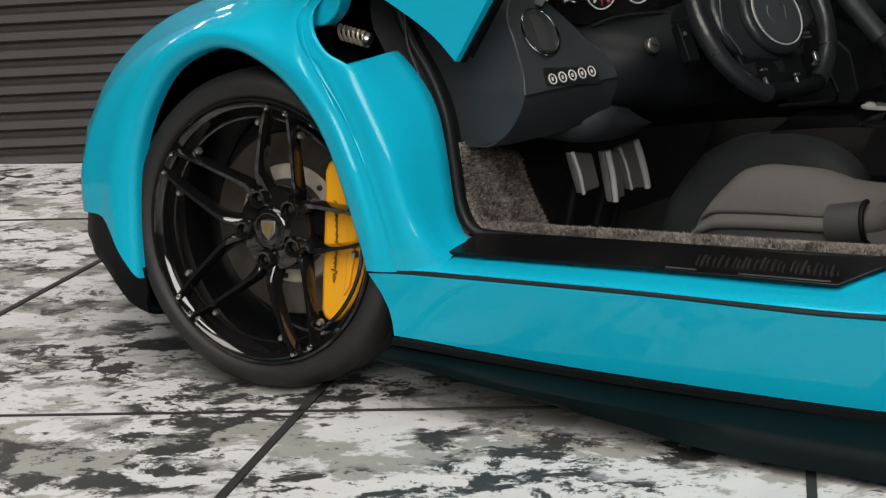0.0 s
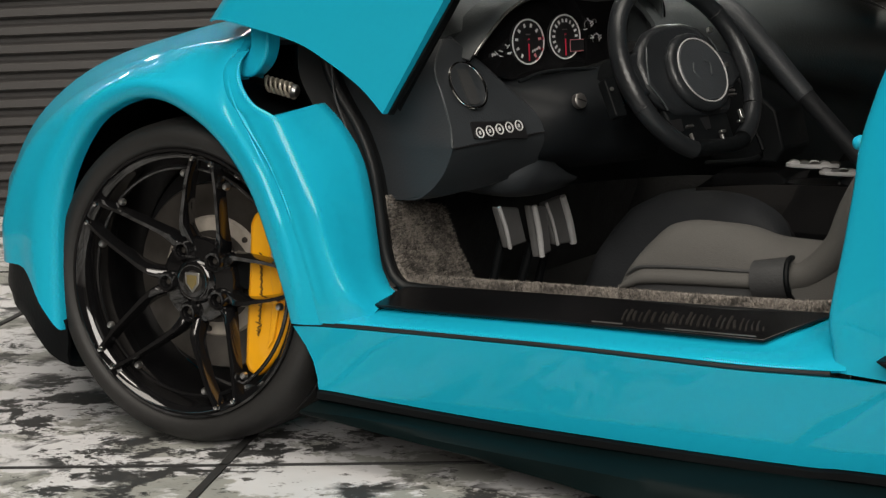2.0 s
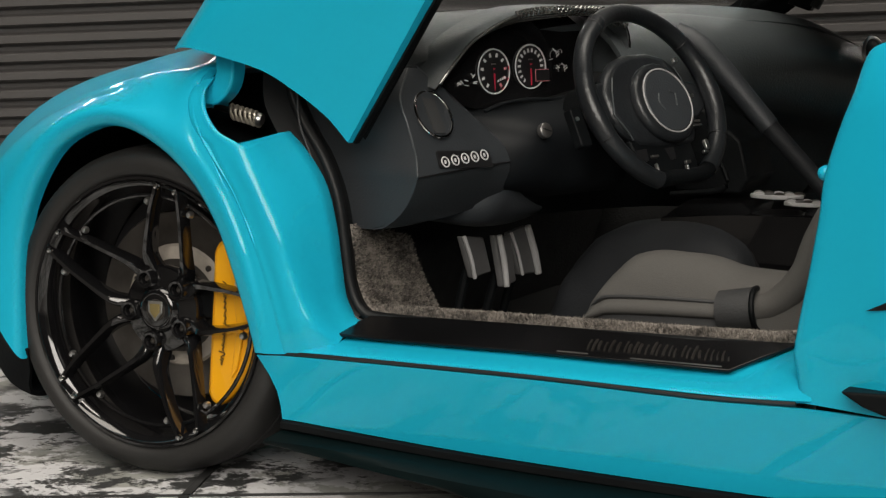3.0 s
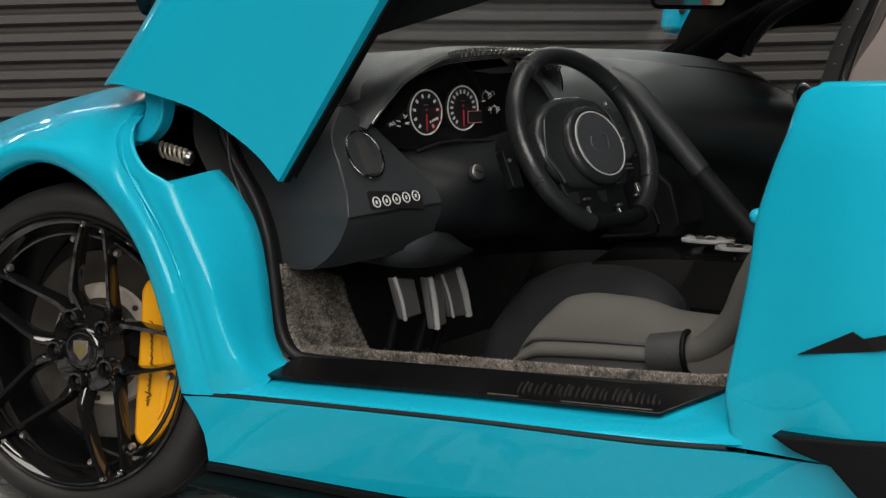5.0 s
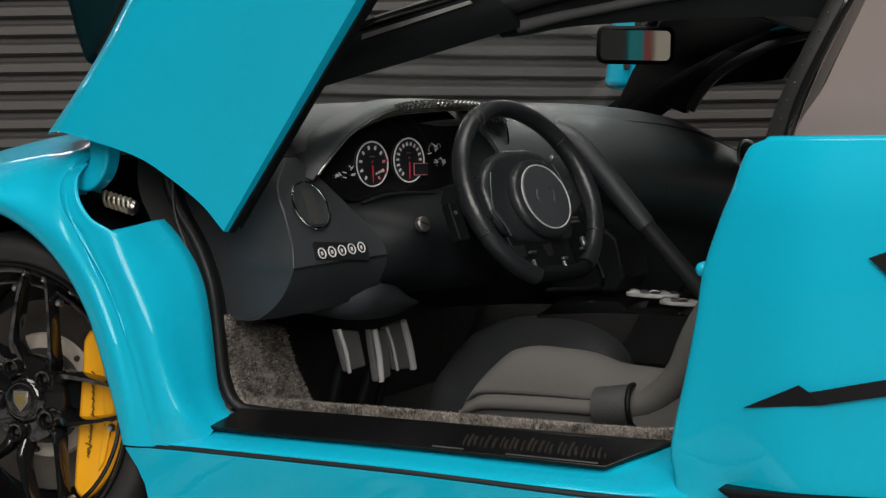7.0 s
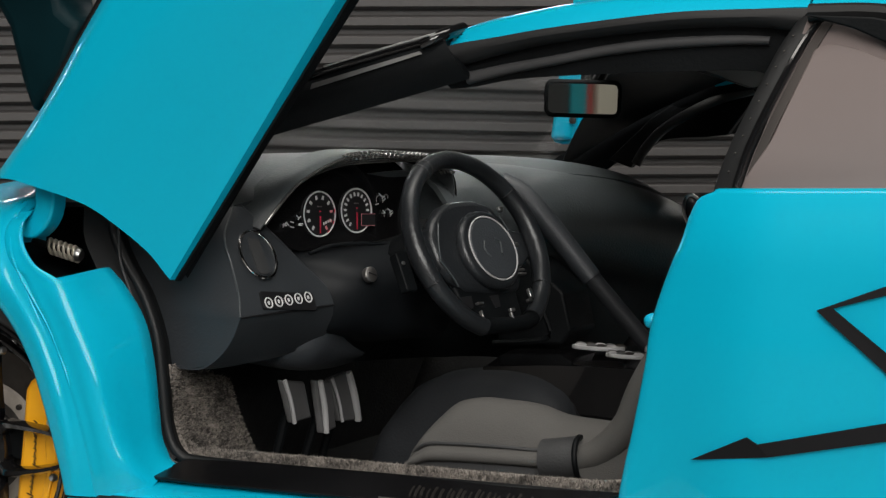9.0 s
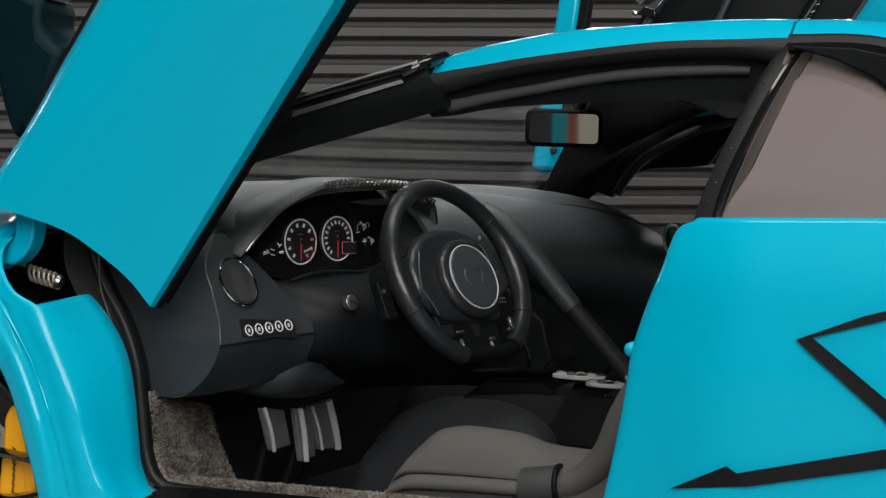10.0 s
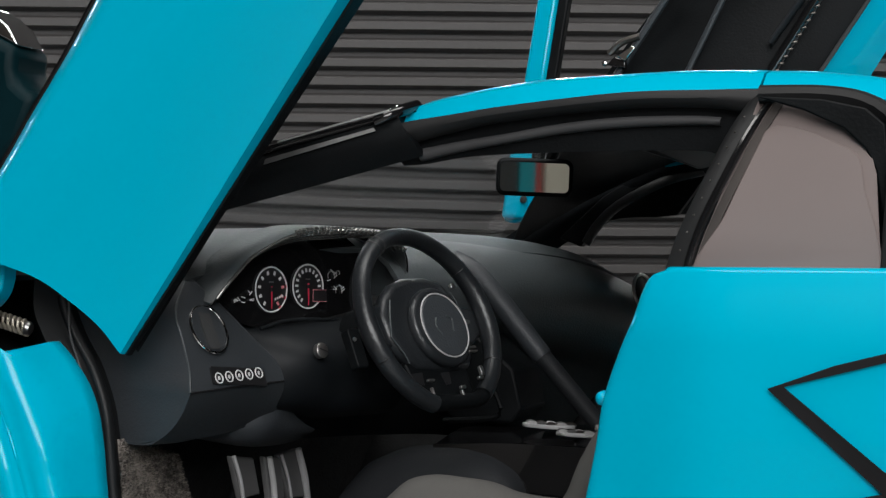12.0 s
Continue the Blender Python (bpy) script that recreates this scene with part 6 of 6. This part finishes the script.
# small bright switches on the lower right of the wheel, and the column switch beside it
for u, v, w, h, bright in ((0.095, 0.070, 0.012, 0.010, 1), (0.099, -0.004, 0.026, 0.008, 1), (0.094, -0.056, 0.022, 0.005, 0), (0.093, -0.064, 0.026, 0.004, 0), (0.101, -0.104, 0.010, 0.020, 1), (0.092, -0.118, 0.014, 0.006, 1),
                           (0.030, -0.135, 0.014, 0.006, 1), (0.024, -0.146, 0.005, 0.012, 1), (0.016, -0.162, 0.005, 0.014, 0), (-0.056, -0.119, 0.018, 0.005, 0), (-0.060, -0.141, 0.004, 0.016, 0)):
    part("wheel_switch", plate(round_rect(w, h, h * 0.3 if h < w else w * 0.3, 2), on_wheel(u, v, 0.002), SN, 0.007), SILVER if bright else PEDAL, sw, bevel=0.001)
part("switch_block", plate(round_rect(0.030, 0.075, 0.006), on_wheel(-0.205, -0.045, -0.03), SN, 0.02), BLACK, column, "black switch block on the column", bevel=0.003)
part("switch_dot", disc(on_wheel(-0.212, -0.030, -0.009), SN, 0.004, 0.003, 10), SILVER, column)

# ---------------------------------------------------------------- pedals
def pedal(name, top_l, top_r, low_r, low_l, x, lines):
    """A flat pad between four (y, z) corners, with bright ribs (side from, to; radius)."""
    bm = bmesh.new()
    c = [(x - 0.003, *top_l), (x - 0.003, *top_r), (x + 0.003, *low_r), (x + 0.003, *low_l)]
    a = [bm.verts.new(p) for p in c]
    b = [bm.verts.new((px - 0.014, py, pz)) for px, py, pz in c]
    bm.faces.new(a)
    bm.faces.new(list(reversed(b)))
    for i in range(4):
        bm.faces.new((a[i], b[i], b[(i + 1) % 4], a[(i + 1) % 4]))
    pd = part(name, bm, PAD, car, "satin metal pedal pad with a bright rib", bevel=0.004)
    for f, r in lines:
        t = vec(c[0]).lerp(vec(c[1]), f) + Vector((0.002, 0, 0.0))
        l = vec(c[3]).lerp(vec(c[2]), f) + Vector((0.002, 0, 0.0))
        part("bright_rib", tube([t, t.lerp(l, 0.5) + Vector((0.003, 0, 0)), l], r, 8, 8), BRIGHT, pd, "bright pedal rib")
    mid, low = (top_l[0] + low_r[0]) / 2, min(low_l[1], low_r[1])
    part("pedal_arm", tube([(x - 0.02, mid, low + 0.03), (x - 0.05, mid, 0.22), (x - 0.04, mid + 0.01, 0.16)], 0.009, 8, 8), BLACK, pd)


pedal("clutch_pedal", (-0.520, 0.424), (-0.428, 0.412), (-0.405, 0.341), (-0.484, 0.339), 0.44, ((0.03, 0.0042),))
pedal("brake_pedal", (-0.392, 0.412), (-0.318, 0.402), (-0.304, 0.309), (-0.366, 0.305), 0.446, ((0.20, 0.0062),))
pedal("throttle_pedal", (-0.304, 0.406), (-0.215, 0.412), (-0.172, 0.309), (-0.262, 0.316), 0.435, ((0.06, 0.0034), (0.90, 0.0078)))

# ---------------------------------------------------------------- seats, tunnel, console
seat = new("driver_seat")
seat.parent = car
tagged(seat, "low bucket seat in dark grey cloth")
def cushion_row(x, z):
    """A cross-section of the seat cushion whose crown stands at z."""
    h = z - 0.24
    side = min(0.352, 0.24 + h * 0.85)
    return [(x, -0.642, 0.24), (x, -0.648, 0.24 + (side - 0.24) * 0.7), (x, -0.644, side), (x, -0.630, side + (z - side) * 0.62), (x, -0.600, z), (x, -0.55, z - 0.006), (x, -0.42, z - 0.048 * min(h / 0.18, 1)), (x + 0.005, -0.24, z - 0.085 * min(h / 0.18, 1))]


shape = ((0.738, 0.262), (0.742, 0.300), (0.750, 0.337), (0.767, 0.365), (0.793, 0.396), (0.820, 0.4185), (0.856, 0.4285), (0.913, 0.4290), (0.976, 0.4240), (1.015, 0.4130), (1.08, 0.408), (1.24, 0.405))
part("seat_cushion", grid([spline(cushion_row(p.x, p.y), 30) for p in spline_by_index([(x, z, 0) for x, z in shape], 4)]), SEAT, seat, "grey cloth seat cushion", solid=-0.01)
part("cushion_piping", tube([(0.756, -0.640, 0.330), (0.775, -0.650, 0.346), (0.80, -0.652, 0.353), (0.89, -0.653, 0.357), (0.995, -0.653, 0.357)], 0.0032, 20, 8), SEAT_DARK, seat)
side_b = []
for x, z, g in ((0.752, 0.318, 0.35), (0.760, 0.330, 0.7), (0.778, 0.342, 0.9), (0.80, 0.350, 1.0), (0.89, 0.354, 1.0), (1.005, 0.356, 1.0)):
    side_b.append([(x, -0.640, z), (x, -0.656, z - 0.002), (x, -0.667, z - 0.010 * g), (x, -0.668, z - 0.020 * g), (x, -0.660, z - 0.027 * g), (x, -0.640, z - 0.030 * g)])
part("side_bolster", loft(side_b, 16, 24), SEAT, seat, "piped seat side bolster", solid=-0.01)
part("seat_skirt", loft([[(0.750, -0.646, 0.25), (0.752, -0.650, 0.29), (0.762, -0.650, 0.312)], [(0.80, -0.652, 0.25), (0.80, -0.656, 0.30), (0.80, -0.656, 0.325)], [(1.02, -0.652, 0.25), (1.02, -0.656, 0.30), (1.02, -0.656, 0.33)]], 8, 12), SEAT_DARK, seat, "dark leather seat side")
part("bolster_collar", tube([(0.998, -0.638, 0.340), (1.03, -0.640, 0.344), (1.060, -0.640, 0.348)], (0.036, 0.038), 10, 18), SEAT_DARK, seat, "dark leather bolster collar")
part("collar_rim", ring((1.062, -0.640, 0.348), (1, 0, 0.12), 0.036, 0.005, 28, 8), BLACK, seat)
part("back_bolster", tube([(1.04, -0.63, 0.345), (1.09, -0.63, 0.358), (1.14, -0.63, 0.41), (1.175, -0.63, 0.49), (1.27, -0.62, 0.64), (1.40, -0.60, 0.86)], (0.024, 0.040), 30, 16), SEAT, seat, "grey cloth back bolster")
part("seat_back", loft([[(1.22, -0.58, 0.36), (1.22, -0.42, 0.36), (1.22, -0.22, 0.36)], [(1.33, -0.58, 0.60), (1.34, -0.42, 0.60), (1.33, -0.22, 0.60)], [(1.44, -0.56, 0.86), (1.46, -0.42, 0.86), (1.44, -0.24, 0.86)]], 10, 16), SEAT, seat, "grey cloth seat back", solid=0.05)
part("seat_base", box(0.74, 1.25, -0.64, -0.22, 0.15, 0.27), BLACK, seat, bevel=0.01)
seat2 = copy_thing(seat, Matrix.Translation((0.10 * K, 0.86 * K, 0)))
seat2.name = "passenger_seat"
seat2.parent = car

tun = []
for x, z in ((0.46, 0.22), (0.50, 0.31), (0.55, 0.375), (0.60, 0.408), (0.661, 0.426), (0.746, 0.434), (0.80, 0.430), (0.835, 0.421), (0.870, 0.400), (0.893, 0.375), (0.905, 0.33), (0.908, 0.26)):
    tun.append([(x, -0.215, 0.16), (x, -0.212, 0.16 + (z - 0.16) * 0.6), (x, -0.200, 0.16 + (z - 0.16) * 0.88), (x, -0.165, 0.16 + (z - 0.16) * 0.98), (x, -0.13, z), (x + 0.005, 0.0, z - 0.035), (x + 0.02, 0.22, z - 0.09)])
part("tunnel_pad", loft(tun, 20, 36), KNEE, car, "dark leather knee pad on the tunnel", solid=-0.006)
con = [[(0.70, -0.16, 0.20), (0.70, -0.16, 0.42), (0.70, -0.145, 0.434), (0.70, 0.0, 0.455), (0.70, 0.20, 0.455)], [(0.90, -0.16, 0.20), (0.90, -0.16, 0.43), (0.90, -0.145, 0.442), (0.90, 0.0, 0.462), (0.90, 0.20, 0.462)],
       [(1.30, -0.16, 0.20), (1.30, -0.16, 0.44), (1.30, -0.145, 0.452), (1.30, 0.0, 0.472), (1.30, 0.20, 0.472)]]
part("centre_console", loft(con, 20, 14), BLACK_GLOSS, car, "gloss black centre console", solid=-0.01)
for cx, cy, cz, a, b in ((0.905, -0.05, 0.474, 0.055, 0.030), (0.985, -0.115, 0.468, 0.045, 0.022), (1.03, -0.03, 0.474, 0.035, 0.022)):
    pl = bmesh.new()
    plate([(a * math.cos(t), b * math.sin(t)) for t in [2 * math.pi * k / 24 for k in range(24)]], (cx, cy, cz), (0, 0, 1), 0.008, up=(0, 1, 0), bm=pl)
    sp = part("switch_plate", pl, BRIGHT, car, "satin metal gear switch plate", bevel=0.002)
    for k in range(9):
        part("switch_cap", lathe([(0.0001, 0.005 - 0.001 * (k % 3)), (0.007, 0.0045 - 0.001 * (k % 3)), (0.011, 0.003), (0.012, 0.0)], (cx - a * 0.75 + k * a * 0.19, cy + b * 0.45 * (-1) ** k, cz + 0.006), (0.2, -0.3, 1), 9), (PAD, BRIGHT, DARK_METAL)[k % 3], sp)
part("radio_panel", slab([(0.66, 0.47), (0.80, 0.47), (0.82, 0.50), (0.80, 0.58), (0.70, 0.66), (0.62, 0.66)], 0.03, 0.20), BLACK, car, "black radio panel", bevel=0.006)
part("radio_frame", tube([(0.70, -0.105, 0.478), (0.815, -0.105, 0.497), (0.80, -0.105, 0.558)], 0.006, 12, 8), BLACK, car)
part("support_strut", tube([(0.66, 0.02, 0.80), (0.72, 0.03, 0.765), (0.855, 0.05, 0.610)], (0.026, 0.022), 14, 12), LEATHER, car, "dark diagonal support strut")
part("support_strut", tube([(0.848, 0.05, 0.618), (0.985, 0.06, 0.470)], (0.019, 0.019), 8, 12), KNEE, car, "dark diagonal grab rail")

# interior mirror
cabin_mirror = new("interior_mirror")
cabin_mirror.parent = car
tagged(cabin_mirror, "black framed interior mirror")
MN = facing(-72, -2.5)
mc = Vector((0.838, 0.0, 0.978))
part("mirror_shell", plate(round_rect(0.158, 0.078, 0.018), mc - MN * 0.022, MN, 0.022), BLACK, cabin_mirror, "black interior mirror housing", bevel=0.006)
part("mirror_pane", plate(round_rect(0.140, 0.060, 0.010), mc + MN * 0.001, MN, 0.002), MIRROR, cabin_mirror, "interior mirror glass")
part("mirror_stem", tube([mc + Vector((0.02, 0.02, 0.03)), mc + Vector((0.05, 0.03, 0.10))], 0.012, 8, 8), BLACK, cabin_mirror)
